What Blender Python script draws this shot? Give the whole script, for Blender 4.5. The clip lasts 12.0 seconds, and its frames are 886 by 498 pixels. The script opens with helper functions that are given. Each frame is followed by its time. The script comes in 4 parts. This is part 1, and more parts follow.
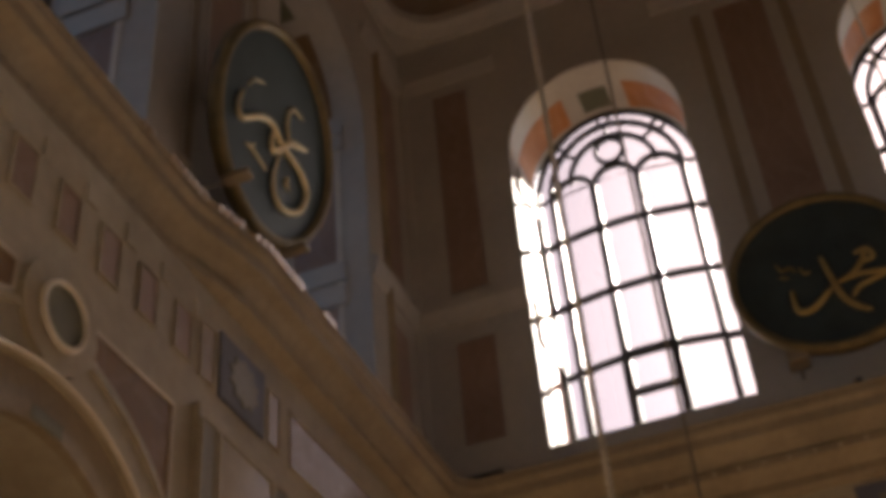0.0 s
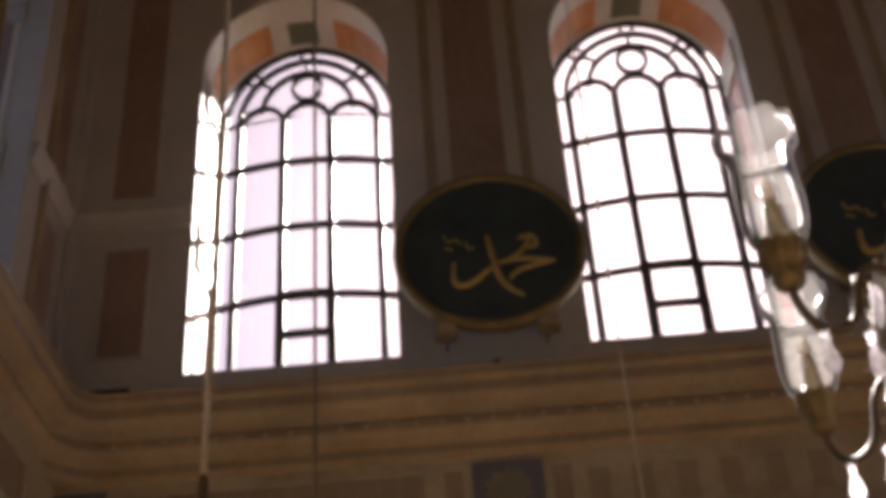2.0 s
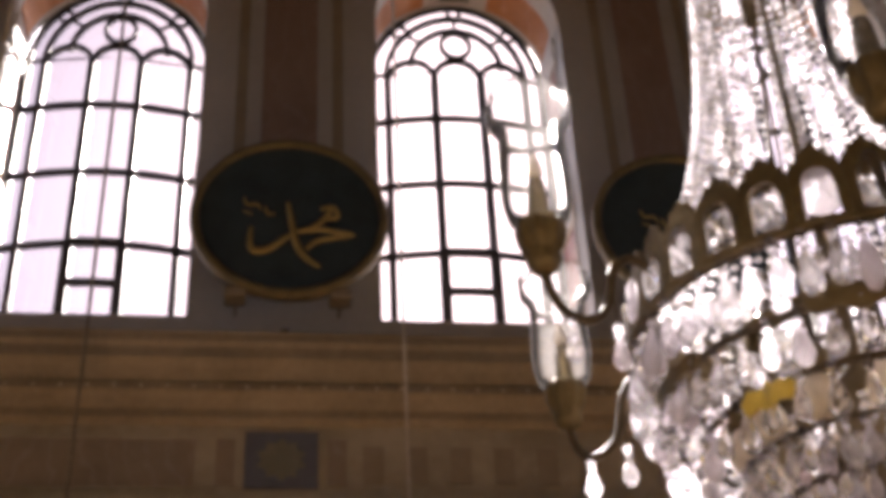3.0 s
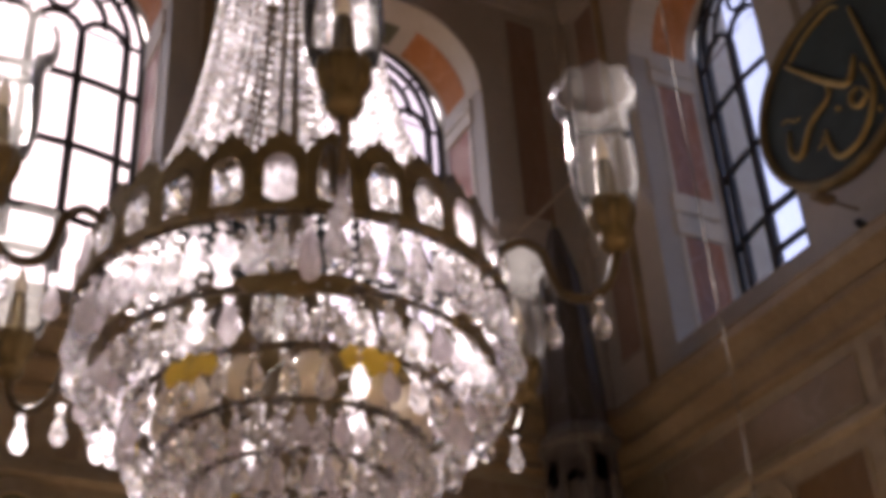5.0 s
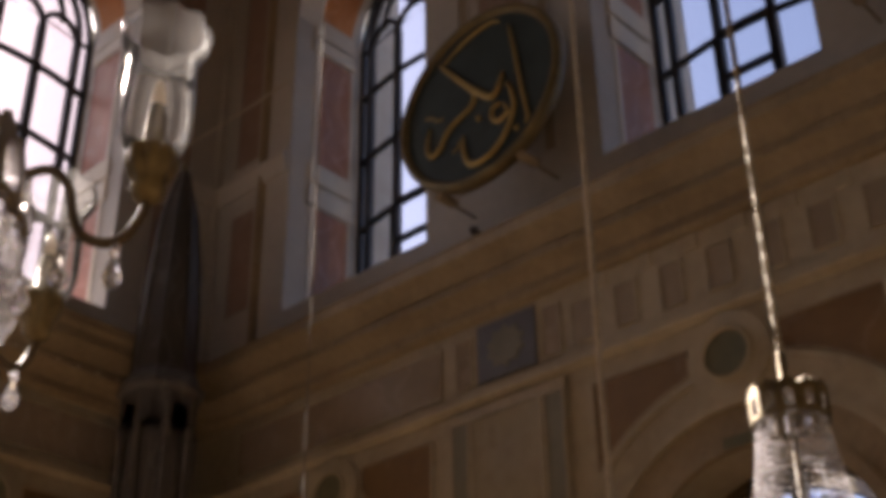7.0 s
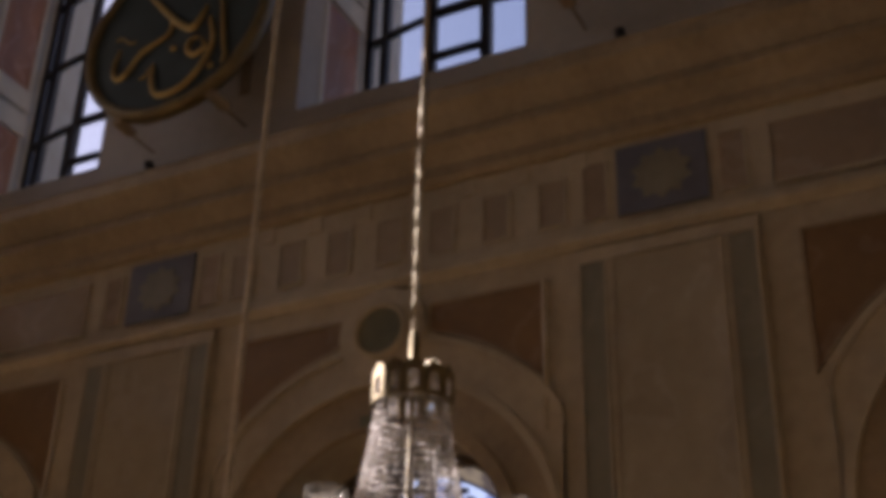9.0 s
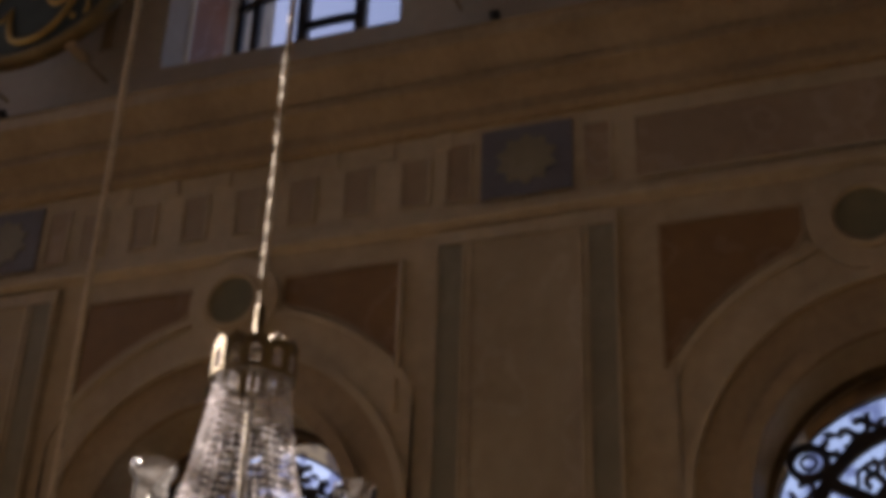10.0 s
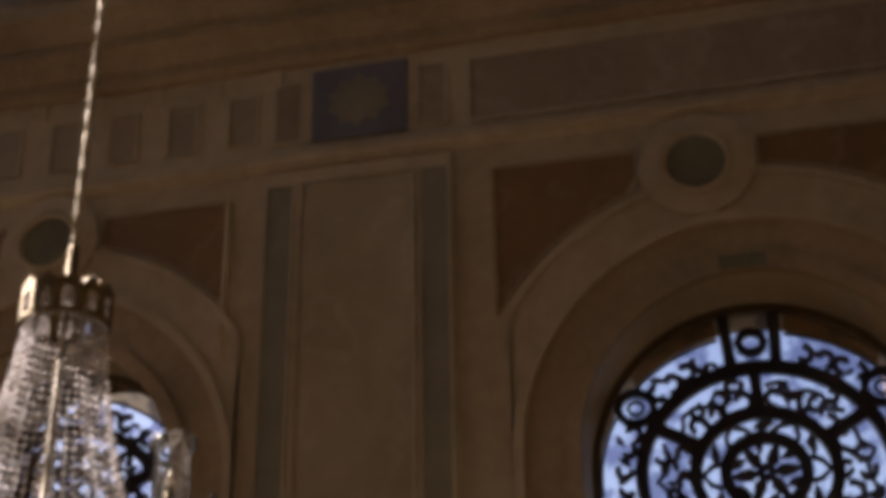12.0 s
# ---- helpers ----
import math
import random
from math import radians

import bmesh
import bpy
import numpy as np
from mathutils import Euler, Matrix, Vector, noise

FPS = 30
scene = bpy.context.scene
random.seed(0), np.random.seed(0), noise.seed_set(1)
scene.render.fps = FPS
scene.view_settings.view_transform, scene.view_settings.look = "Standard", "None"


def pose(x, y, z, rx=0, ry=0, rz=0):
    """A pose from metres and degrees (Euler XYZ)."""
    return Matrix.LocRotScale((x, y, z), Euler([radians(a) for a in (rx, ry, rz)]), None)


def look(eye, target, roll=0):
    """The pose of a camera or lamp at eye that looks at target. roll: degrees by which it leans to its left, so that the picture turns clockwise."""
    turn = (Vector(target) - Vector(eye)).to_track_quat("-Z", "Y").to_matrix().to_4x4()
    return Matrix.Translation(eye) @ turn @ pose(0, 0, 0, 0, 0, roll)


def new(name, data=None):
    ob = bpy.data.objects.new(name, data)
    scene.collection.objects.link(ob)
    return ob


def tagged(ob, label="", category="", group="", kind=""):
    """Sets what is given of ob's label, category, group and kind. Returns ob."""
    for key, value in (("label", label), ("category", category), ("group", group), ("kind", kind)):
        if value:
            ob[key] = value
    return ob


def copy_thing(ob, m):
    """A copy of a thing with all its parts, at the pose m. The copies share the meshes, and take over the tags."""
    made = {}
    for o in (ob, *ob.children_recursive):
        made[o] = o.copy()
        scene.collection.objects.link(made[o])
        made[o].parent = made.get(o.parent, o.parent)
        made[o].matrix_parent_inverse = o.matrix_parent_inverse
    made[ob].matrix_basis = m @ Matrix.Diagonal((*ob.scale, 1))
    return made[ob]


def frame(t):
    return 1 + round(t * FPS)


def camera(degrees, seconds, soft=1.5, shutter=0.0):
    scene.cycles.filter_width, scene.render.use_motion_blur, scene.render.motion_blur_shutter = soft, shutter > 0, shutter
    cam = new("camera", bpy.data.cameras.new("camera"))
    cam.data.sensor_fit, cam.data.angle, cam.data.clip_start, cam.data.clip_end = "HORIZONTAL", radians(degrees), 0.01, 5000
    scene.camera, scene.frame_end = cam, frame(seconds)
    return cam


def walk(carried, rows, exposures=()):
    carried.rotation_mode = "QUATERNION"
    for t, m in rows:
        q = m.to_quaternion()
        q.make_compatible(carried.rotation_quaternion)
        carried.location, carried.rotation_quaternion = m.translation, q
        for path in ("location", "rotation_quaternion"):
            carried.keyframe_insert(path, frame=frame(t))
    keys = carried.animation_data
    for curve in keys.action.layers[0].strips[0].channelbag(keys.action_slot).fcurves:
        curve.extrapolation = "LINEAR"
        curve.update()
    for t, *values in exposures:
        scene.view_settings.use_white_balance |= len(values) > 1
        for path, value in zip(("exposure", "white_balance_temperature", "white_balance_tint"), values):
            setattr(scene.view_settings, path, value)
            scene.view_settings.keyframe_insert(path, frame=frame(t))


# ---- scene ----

# ---------------------------------------------------------------- camera
PATH = [
    # seconds, x, y, z, yaw, pitch, roll
    (0.0, -2.219, -10.955, 1.438, 17.84, 38.82, -5.44),
    (0.5, -2.204, -10.900, 1.457, 14.36, 37.95, -4.86),
    (1.0, -2.156, -10.813, 1.494, 10.35, 36.95, -4.46),
    (1.5, -2.127, -10.707, 1.540, 6.23, 36.07, -4.23),
    (2.0, -2.097, -10.603, 1.592, 1.31, 35.22, -3.98),
    (2.5, -2.065, -10.514, 1.614, -3.45, 34.53, -3.67),
    (3.0, -1.985, -10.459, 1.645, -8.55, 33.75, -3.17),
    (4.8, -1.786, -10.458, 1.613, -27.53, 32.85, -4.10),
    (5.0, -1.764, -10.467, 1.612, -29.54, 32.58, -3.66),
    (5.5, -1.707, -10.490, 1.619, -34.02, 31.87, -2.60),
    (6.0, -1.658, -10.505, 1.634, -38.79, 31.22, -1.68),
    (6.5, -1.617, -10.515, 1.647, -43.08, 30.65, -1.23),
    (7.0, -1.581, -10.522, 1.657, -47.60, 30.18, -0.79),
    (7.2, -1.566, -10.526, 1.662, -49.33, 29.98, -0.62),
    (8.8, -1.178, -10.508, 1.769, -61.02, 29.01, 1.04),
    (9.0, -1.150, -10.508, 1.783, -62.42, 28.83, 1.53),
    (9.5, -1.085, -10.509, 1.816, -65.77, 28.46, 2.18),
    (10.0, -1.025, -10.512, 1.847, -68.99, 28.02, 2.08),
    (10.5, -0.977, -10.505, 1.870, -72.07, 27.61, 1.89),
    (11.0, -0.935, -10.494, 1.887, -74.68, 27.01, 0.56),
    (11.5, -0.893, -10.478, 1.904, -76.07, 26.42, -0.36),
    (12.0, -0.853, -10.462, 1.920, -77.20, 25.76, -0.99),
]
cam = camera(37.13, 12.0, soft=5.8)
walk(cam, [(t, pose(x, y, z, 90 + p, 0, w) @ pose(0, 0, 0, 0, 0, r)) for t, x, y, z, w, p, r in PATH],
     exposures=((0.0, 2.34, 6750.0, 15.0), (3.0, 2.58, 6400.0, 21.0), (5.5, 2.32, 6450.0, 22.5), (7.0, 2.06, 6850.0, 19.0), (9.0, 1.80, 6950.0, 21.0), (12.0, 1.75, 7050.0, 21.5)))

# ---------------------------------------------------------------- light
SUN_AZ, SUN_EL = 8.1, 37.0          # degrees from +y towards +x, and above the horizon
sun_dir = Vector((math.sin(radians(SUN_AZ)) * math.cos(radians(SUN_EL)),
                  math.cos(radians(SUN_AZ)) * math.cos(radians(SUN_EL)), math.sin(radians(SUN_EL))))
world = bpy.data.worlds.new("sky")
world.use_nodes = True
scene.world = world
wn = world.node_tree.nodes
sky = wn.new("ShaderNodeTexSky")
sky.sky_type = "NISHITA"
sky.sun_disc = False
sky.sun_elevation, sky.sun_rotation = radians(SUN_EL), radians(SUN_AZ)
sky.dust_density, sky.air_density = 2.0, 1.0
wn["Background"].inputs[1].default_value = 0.15
world.node_tree.links.new(sky.outputs[0], wn["Background"].inputs[0])
sun_data = bpy.data.lights.new("sun", "SUN")
sun_data.energy, sun_data.angle, sun_data.color = 5.0, radians(0.5), (1.0, 0.93, 0.82)
sun = new("sun", sun_data)
sun.matrix_world = look(Vector((0, 0, 40)) + sun_dir * 30, (0, 0, 40))

# ---------------------------------------------------------------- the plan
W = 6.125                 # half width of the hall; the window wall stands at y = 0
YC = -6.34                # middle of the side walls
FRONT_P, SIDE_P = 3.824, 4.08     # spacing of the windows
SILL, SPRING, HALF = 7.90, 11.79, 1.015   # upper windows
LOW_Z, LOW_R, LOW_OUT = 4.00, 1.00, 0.19     # lower arches: springing, radius, and how far the outer ones stand off the windows above
LEDGES = {"front": 0.125, "right": 0.125, "left": 0.24, "back": 0.125}   # by which the lower walls stand proud of the upper
TOP = 14.4
THICK = 0.97

# ---------------------------------------------------------------- materials
def nodes_of(name):
    m = bpy.data.materials.new(name)
    m.use_nodes = True
    nt = m.node_tree
    return m, nt, nt.nodes["Principled BSDF"]


def surface(name, base, other, rough=0.6, grain=14.0, stain=1.3, metal=0.0, bump=0.15, vein=0.0, spread=0.5):
    """A surface of two tones: broad stains, fine grain, and slight relief."""
    m, nt, p = nodes_of(name)
    n, l = nt.nodes, nt.links
    tc = n.new("ShaderNodeTexCoord")
    big, small = n.new("ShaderNodeTexNoise"), n.new("ShaderNodeTexNoise")
    big.inputs["Scale"].default_value, big.inputs["Detail"].default_value = stain, 5.0
    small.inputs["Scale"].default_value, small.inputs["Detail"].default_value = grain, 6.0
    l.new(tc.outputs["Object"], big.inputs["Vector"])
    l.new(tc.outputs["Object"], small.inputs["Vector"])
    mix = n.new("ShaderNodeMath")
    mix.operation = "MULTIPLY_ADD"
    l.new(big.outputs["Fac"], mix.inputs[0])
    mix.inputs[1].default_value = 0.65
    half = n.new("ShaderNodeMath")
    half.operation = "MULTIPLY"
    half.inputs[1].default_value = 0.35
    l.new(small.outputs["Fac"], half.inputs[0])
    l.new(half.outputs[0], mix.inputs[2])
    ramp = n.new("ShaderNodeValToRGB")
    ramp.color_ramp.elements[0].position, ramp.color_ramp.elements[1].position = 0.5 - spread / 3, 0.5 + spread / 3
    ramp.color_ramp.elements[0].color, ramp.color_ramp.elements[1].color = (*other, 1), (*base, 1)
    l.new(mix.outputs[0], ramp.inputs["Fac"])
    out = ramp.outputs["Color"]
    if vein:
        wave = n.new("ShaderNodeTexWave")
        wave.inputs["Scale"].default_value, wave.inputs["Distortion"].default_value = 1.6, 14.0
        wave.inputs["Detail"].default_value = 4.0
        l.new(tc.outputs["Object"], wave.inputs["Vector"])
        vr = n.new("ShaderNodeValToRGB")
        vr.color_ramp.elements[0].position, vr.color_ramp.elements[1].position = 0.0, 0.12
        vr.color_ramp.elements[0].color, vr.color_ramp.elements[1].color = (vein, vein, vein, 1), (0, 0, 0, 1)
        l.new(wave.outputs["Fac"], vr.inputs["Fac"])
        add = n.new("ShaderNodeMix")
        add.data_type = "RGBA"
        add.blend_type = "ADD"
        add.inputs[0].default_value = 1.0
        l.new(out, add.inputs[6])
        l.new(vr.outputs["Color"], add.inputs[7])
        out = add.outputs[2]
    l.new(out, p.inputs["Base Color"])
    rr = n.new("ShaderNodeMapRange")
    rr.inputs["To Min"].default_value, rr.inputs["To Max"].default_value = max(0.02, rough - 0.12), min(1, rough + 0.12)
    l.new(small.outputs["Fac"], rr.inputs["Value"])
    l.new(rr.outputs[0], p.inputs["Roughness"])
    p.inputs["Metallic"].default_value = metal
    b = n.new("ShaderNodeBump")
    b.inputs["Strength"].default_value, b.inputs["Distance"].default_value = bump, 0.02
    l.new(small.outputs["Fac"], b.inputs["Height"])
    l.new(b.outputs["Normal"], p.inputs["Normal"])
    return m


GREY = surface("grey_stucco", (0.54, 0.50, 0.46), (0.42, 0.39, 0.36), 0.62, 10, 0.9)
LOWER = surface("warm_stucco", (0.48, 0.41, 0.29), (0.34, 0.28, 0.19), 0.6, 10, 1.1, spread=0.4)
POLISH = surface("polished_marble", (0.41, 0.355, 0.26), (0.30, 0.255, 0.185), 0.09, 8, 1.6, vein=0.03, bump=0.04)
OCHRE = surface("ochre_cornice", (0.38, 0.295, 0.185), (0.24, 0.18, 0.11), 0.62, 16, 1.4, spread=0.4)
DUSK = surface("dusky_stucco", (0.365, 0.295, 0.205), (0.27, 0.212, 0.145), 0.5, 10, 1.6)
SHEEN = surface("polished_brown_marble", (0.34, 0.27, 0.20), (0.24, 0.185, 0.135), 0.19, 8, 1.6, vein=0.04, bump=0.04)
MAROON = surface("maroon_marble", (0.34, 0.235, 0.185), (0.26, 0.17, 0.13), 0.42, 9, 1.6, vein=0.03)
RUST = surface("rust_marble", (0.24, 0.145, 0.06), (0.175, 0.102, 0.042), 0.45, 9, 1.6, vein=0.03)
PINK = surface("pink_marble", (0.52, 0.22, 0.15), (0.40, 0.14, 0.09), 0.4, 9, 2.2, vein=0.08)
# pink marble browned to match the light on the right wall
BROWNED_PINK = surface("browned_pink_marble", (0.46, 0.205, 0.105), (0.34, 0.14, 0.07), 0.4, 9, 2.2, vein=0.08)
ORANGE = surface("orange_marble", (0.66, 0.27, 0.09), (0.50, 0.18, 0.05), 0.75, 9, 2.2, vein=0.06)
CREAM = surface("cream_stone", (0.76, 0.69, 0.60), (0.62, 0.55, 0.46), 0.55, 18, 2.0)
GLEAM = surface("gleam_cream_stone", (0.78, 0.70, 0.57), (0.62, 0.54, 0.42), 0.22, 20, 3.0, bump=0.05)
GLINT_PEARL = surface("glint_ochre_stone", (0.58, 0.49, 0.35), (0.46, 0.37, 0.25), 0.24, 20, 3.0, bump=0.03)
OLIVE = surface("olive_marble", (0.20, 0.19, 0.11), (0.12, 0.12, 0.07), 0.4, 10, 3.0)
MOSS = surface("greenish_marble", (0.25, 0.235, 0.17), (0.17, 0.16, 0.115), 0.45, 9, 1.8, vein=0.02)
BLUE = surface("blue_tile", (0.150, 0.152, 0.184), (0.108, 0.111, 0.135), 0.6, 22, 4.0)
VERDE = surface("dark_green_board", (0.058, 0.076, 0.076), (0.036, 0.047, 0.048), 0.58, 20, 3.0)
GILT = surface("old_gilt", (0.62, 0.46, 0.18), (0.40, 0.27, 0.09), 0.45, 40, 6.0, metal=0.55)
EDGE_LIGHT = surface("edge_light_gilt", (0.72, 0.62, 0.44), (0.54, 0.44, 0.28), 0.22, 40, 6.0, metal=0.3, bump=0.05)
LIT_GILT = surface("lit_old_gilt", (0.88, 0.76, 0.50), (0.68, 0.54, 0.28), 0.32, 40, 6.0, metal=0.6)
RIM = surface("tarnished_gilt", (0.26, 0.19, 0.08), (0.13, 0.10, 0.05), 0.5, 40, 6.0, metal=0.35)
GLINT = surface("glint_metal", (0.95, 0.88, 0.74), (0.86, 0.76, 0.58), 0.13, 40, 6.0, metal=1.0, bump=0.05)
BRONZE = surface("dark_bronze", (0.12, 0.085, 0.045), (0.055, 0.04, 0.022), 0.6, 60, 14.0, metal=0.35)
FORGED = surface("forged_iron", (0.085, 0.07, 0.062), (0.04, 0.034, 0.03), 0.55, 40, 6.0, metal=0.3)
IRON = surface("black_iron", (0.045, 0.04, 0.04), (0.02, 0.018, 0.018), 0.5, 40, 6.0, metal=0.4)
STONE = surface("grey_marble", (0.135, 0.125, 0.118), (0.095, 0.088, 0.084), 0.6, 9, 2.0, vein=0.05)
DARKSTONE = surface("dark_marble", (0.08, 0.066, 0.052), (0.05, 0.042, 0.034), 0.65, 9, 2.0, vein=0.03)
SUNLIT_ROPE = surface("sunlit_rope", (0.78, 0.71, 0.58), (0.52, 0.45, 0.35), 0.6, 80, 20.0)
ROPE = surface("rope_chain", (0.72, 0.65, 0.54), (0.48, 0.41, 0.32), 0.5, 80, 20.0, metal=0.15)
DULLED_ROPE = surface("dulled_rope", (0.50, 0.43, 0.32), (0.33, 0.28, 0.20), 0.6, 80, 20.0, metal=0.1)
TWINE = surface("brown_twine", (0.27, 0.225, 0.165), (0.17, 0.14, 0.10), 0.75, 80, 20.0)
CARPET = surface("sand_carpet", (0.55, 0.40, 0.26), (0.42, 0.28, 0.17), 0.9, 60, 3.0)
DOMEMAT = surface("painted_dome", (0.42, 0.33, 0.25), (0.28, 0.20, 0.14), 0.7, 6, 0.7)


def pane_material(name, tint):
    m, nt, p = nodes_of(name)
    n, l = nt.nodes, nt.links
    n.remove(p)
    tr, gl, mx = n.new("ShaderNodeBsdfTransparent"), n.new("ShaderNodeBsdfGlossy"), n.new("ShaderNodeMixShader")
    tr.inputs[0].default_value = tint
    gl.inputs["Roughness"].default_value = 0.03
    mx.inputs[0].default_value = 0.05
    l.new(tr.outputs[0], mx.inputs[1])
    l.new(gl.outputs[0], mx.inputs[2])
    l.new(mx.outputs[0], n["Material Output"].inputs[0])
    return m


def crystal_material(name, rough, clear, milk, island=False, skew=4.0):
    """Cut glass: refraction, thin clear parts that let the light through, and a share of scattered light that differs from piece to piece."""
    m, nt, p = nodes_of(name)
    n, l = nt.nodes, nt.links
    n.remove(p)
    gl, tr, tl = n.new("ShaderNodeBsdfGlass"), n.new("ShaderNodeBsdfTransparent"), n.new("ShaderNodeBsdfTranslucent")
    mx, mx2, noi, mr = (n.new("ShaderNodeMixShader"), n.new("ShaderNodeMixShader"), n.new("ShaderNodeTexNoise"), n.new("ShaderNodeMapRange"))
    gl.inputs["Roughness"].default_value, gl.inputs["IOR"].default_value = rough, 1.55
    gl.inputs["Color"].default_value = (1, 1, 1, 1)
    tr.inputs[0].default_value = (0.97, 0.97, 0.97, 1)
    tl.inputs["Color"].default_value = (0.94, 0.91, 0.97, 1)
    mx.inputs[0].default_value = clear
    l.new(gl.outputs[0], mx.inputs[1])
    l.new(tr.outputs[0], mx.inputs[2])
    if island:
        g = n.new("ShaderNodeNewGeometry")
        vary = g.outputs["Random Per Island"]
    else:
        g = n.new("ShaderNodeObjectInfo")
        vary = g.outputs["Random"]
    noi.inputs["Scale"].default_value, noi.inputs["Detail"].default_value = 55.0, 1.0
    ad = n.new("ShaderNodeMath")
    ad.operation = "ADD"
    l.new(noi.outputs["Fac"], ad.inputs[0])
    l.new(vary, ad.inputs[1])
    pw = n.new("ShaderNodeMath")
    pw.operation = "POWER"
    pw.inputs[1].default_value = skew
    l.new(ad.outputs[0], pw.inputs[0])
    mr.inputs["From Min"].default_value, mr.inputs["From Max"].default_value = 0.2, 1.45 ** skew
    mr.inputs["To Min"].default_value, mr.inputs["To Max"].default_value = milk * 0.15, milk * 4.0
    l.new(pw.outputs[0], mr.inputs["Value"])
    l.new(mr.outputs[0], mx2.inputs[0])
    l.new(mx.outputs[0], mx2.inputs[1])
    l.new(tl.outputs[0], mx2.inputs[2])
    l.new(mx2.outputs[0], n["Material Output"].inputs[0])
    return m


def shade_material():
    """Thin blown glass, clear below and clouded in patches."""
    m, nt, p = nodes_of("blown_glass")
    n, l = nt.nodes, nt.links
    n.remove(p)
    tr, gl, fr = n.new("ShaderNodeBsdfTransparent"), n.new("ShaderNodeBsdfGlossy"), n.new("ShaderNodeFresnel")
    tl, mx, mx2, noi = (n.new("ShaderNodeBsdfTranslucent"), n.new("ShaderNodeMixShader"), n.new("ShaderNodeMixShader"),
                        n.new("ShaderNodeTexNoise"))
    gl.inputs["Roughness"].default_value = 0.08
    fr.inputs["IOR"].default_value = 1.2
    tr.inputs[0].default_value = (0.985, 0.985, 0.985, 1)
    tl.inputs[0].default_value = (0.85, 0.83, 0.82, 1)
    noi.inputs["Scale"].default_value, noi.inputs["Detail"].default_value = 38.0, 4.0
    rr = n.new("ShaderNodeMapRange")
    rr.inputs["From Min"].default_value, rr.inputs["From Max"].default_value = 0.35, 0.75
    rr.inputs["To Min"].default_value, rr.inputs["To Max"].default_value = 0.015, 0.055
    l.new(noi.outputs["Fac"], rr.inputs["Value"])
    l.new(rr.outputs[0], mx2.inputs[0])
    l.new(fr.outputs[0], mx.inputs[0])
    l.new(tr.outputs[0], mx.inputs[1])
    l.new(gl.outputs[0], mx.inputs[2])
    l.new(mx.outputs[0], mx2.inputs[1])
    l.new(tl.outputs[0], mx2.inputs[2])
    l.new(mx2.outputs[0], n["Material Output"].inputs[0])
    return m


RIB = surface("dull_brass_rib", (0.20, 0.15, 0.08), (0.10, 0.075, 0.04), 0.6, 60, 14.0, metal=0.15)
for sheeny, level in ((SHEEN, 0.22), (POLISH, 0.34), (VERDE, 0.12)):
    sheeny.node_tree.nodes["Principled BSDF"].inputs["Specular IOR Level"].default_value = level
# tints dim the sky's brightness behind the panes, most on the sunward windows
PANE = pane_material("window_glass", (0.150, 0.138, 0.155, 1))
DIM_PANE = pane_material("dimmed_window_glass", (0.098, 0.090, 0.100, 1))
SIDE_PANE = pane_material("side_window_glass", (0.25, 0.26, 0.30, 1))


def clouded_pane(name, light, dark, scale):
    """Pane glass with darker, bluish drifts in it."""
    m = pane_material(name, light)
    n, l = m.node_tree.nodes, m.node_tree.links
    noi, mr, mx = n.new("ShaderNodeTexNoise"), n.new("ShaderNodeMapRange"), n.new("ShaderNodeMix")
    noi.inputs["Scale"].default_value, noi.inputs["Detail"].default_value = scale, 3.0
    mr.inputs["From Min"].default_value, mr.inputs["From Max"].default_value = 0.46, 0.56
    mx.data_type = "RGBA"
    mx.inputs["A"].default_value, mx.inputs["B"].default_value = light, dark
    geo = n.new("ShaderNodeNewGeometry")
    l.new(geo.outputs["Position"], noi.inputs["Vector"])
    l.new(noi.outputs["Fac"], mr.inputs["Value"])
    l.new(mr.outputs[0], mx.inputs["Factor"])
    l.new(mx.outputs["Result"], n["Transparent BSDF"].inputs[0])
    return m


ETCHED = clouded_pane("drifted_glass", (0.39, 0.39, 0.435, 1), (0.155, 0.155, 0.22, 1), 7.0)
AMBER = pane_material("amber_glass", (0.46, 0.30, 0.15, 1))
CRYSTAL = crystal_material("cut_crystal", 0.0, 0.06, 0.22, False, 7.0)
CRYSTALS = crystal_material("cut_crystals", 0.0, 0.06, 0.26, True, 7.0)
BEAD = crystal_material("crystal_bead", 0.0, 0.04, 0.10, True, 1.6)
# the same beads with less scatter, as if out of the sun
SHADED_BEAD = crystal_material("shaded_crystal_bead", 0.0, 0.04, 0.04, True, 1.6)
SUNLIT_GILT = surface("sunlit_gilt", (0.78, 0.58, 0.08), (0.52, 0.36, 0.04), 0.34, 50, 9.0, metal=0.25)
FROST = surface("frosted_bulb", (0.80, 0.74, 0.66), (0.70, 0.64, 0.55), 0.35, 40, 6.0)
LEAFGILT = surface("bronze_gilt", (0.21, 0.155, 0.068), (0.10, 0.072, 0.033), 0.52, 60, 14.0, metal=0.5)
SHADE = shade_material()

# ---------------------------------------------------------------- mesh helpers
def mesh_of(bm, name, material, smooth=False):
    bmesh.ops.recalc_face_normals(bm, faces=bm.faces[:])
    me = bpy.data.meshes.new(name)
    bm.to_mesh(me)
    bm.free()
    if smooth:
        me.shade_smooth()
    me.materials.append(material)
    return me


def part(name, bm, material, parent=None, label="", smooth=False):
    ob = new(name, mesh_of(bm, name, material, smooth))
    ob.parent = parent
    return tagged(ob, label)


def share(name, me, parent, m=None):
    ob = new(name, me)
    ob.parent = parent
    if m is not None:
        ob.matrix_local = m
    return ob


def empty(name, m=None):
    ob = new(name)
    ob.empty_display_size = 0.1
    if m is not None:
        ob.matrix_world = m
    return ob


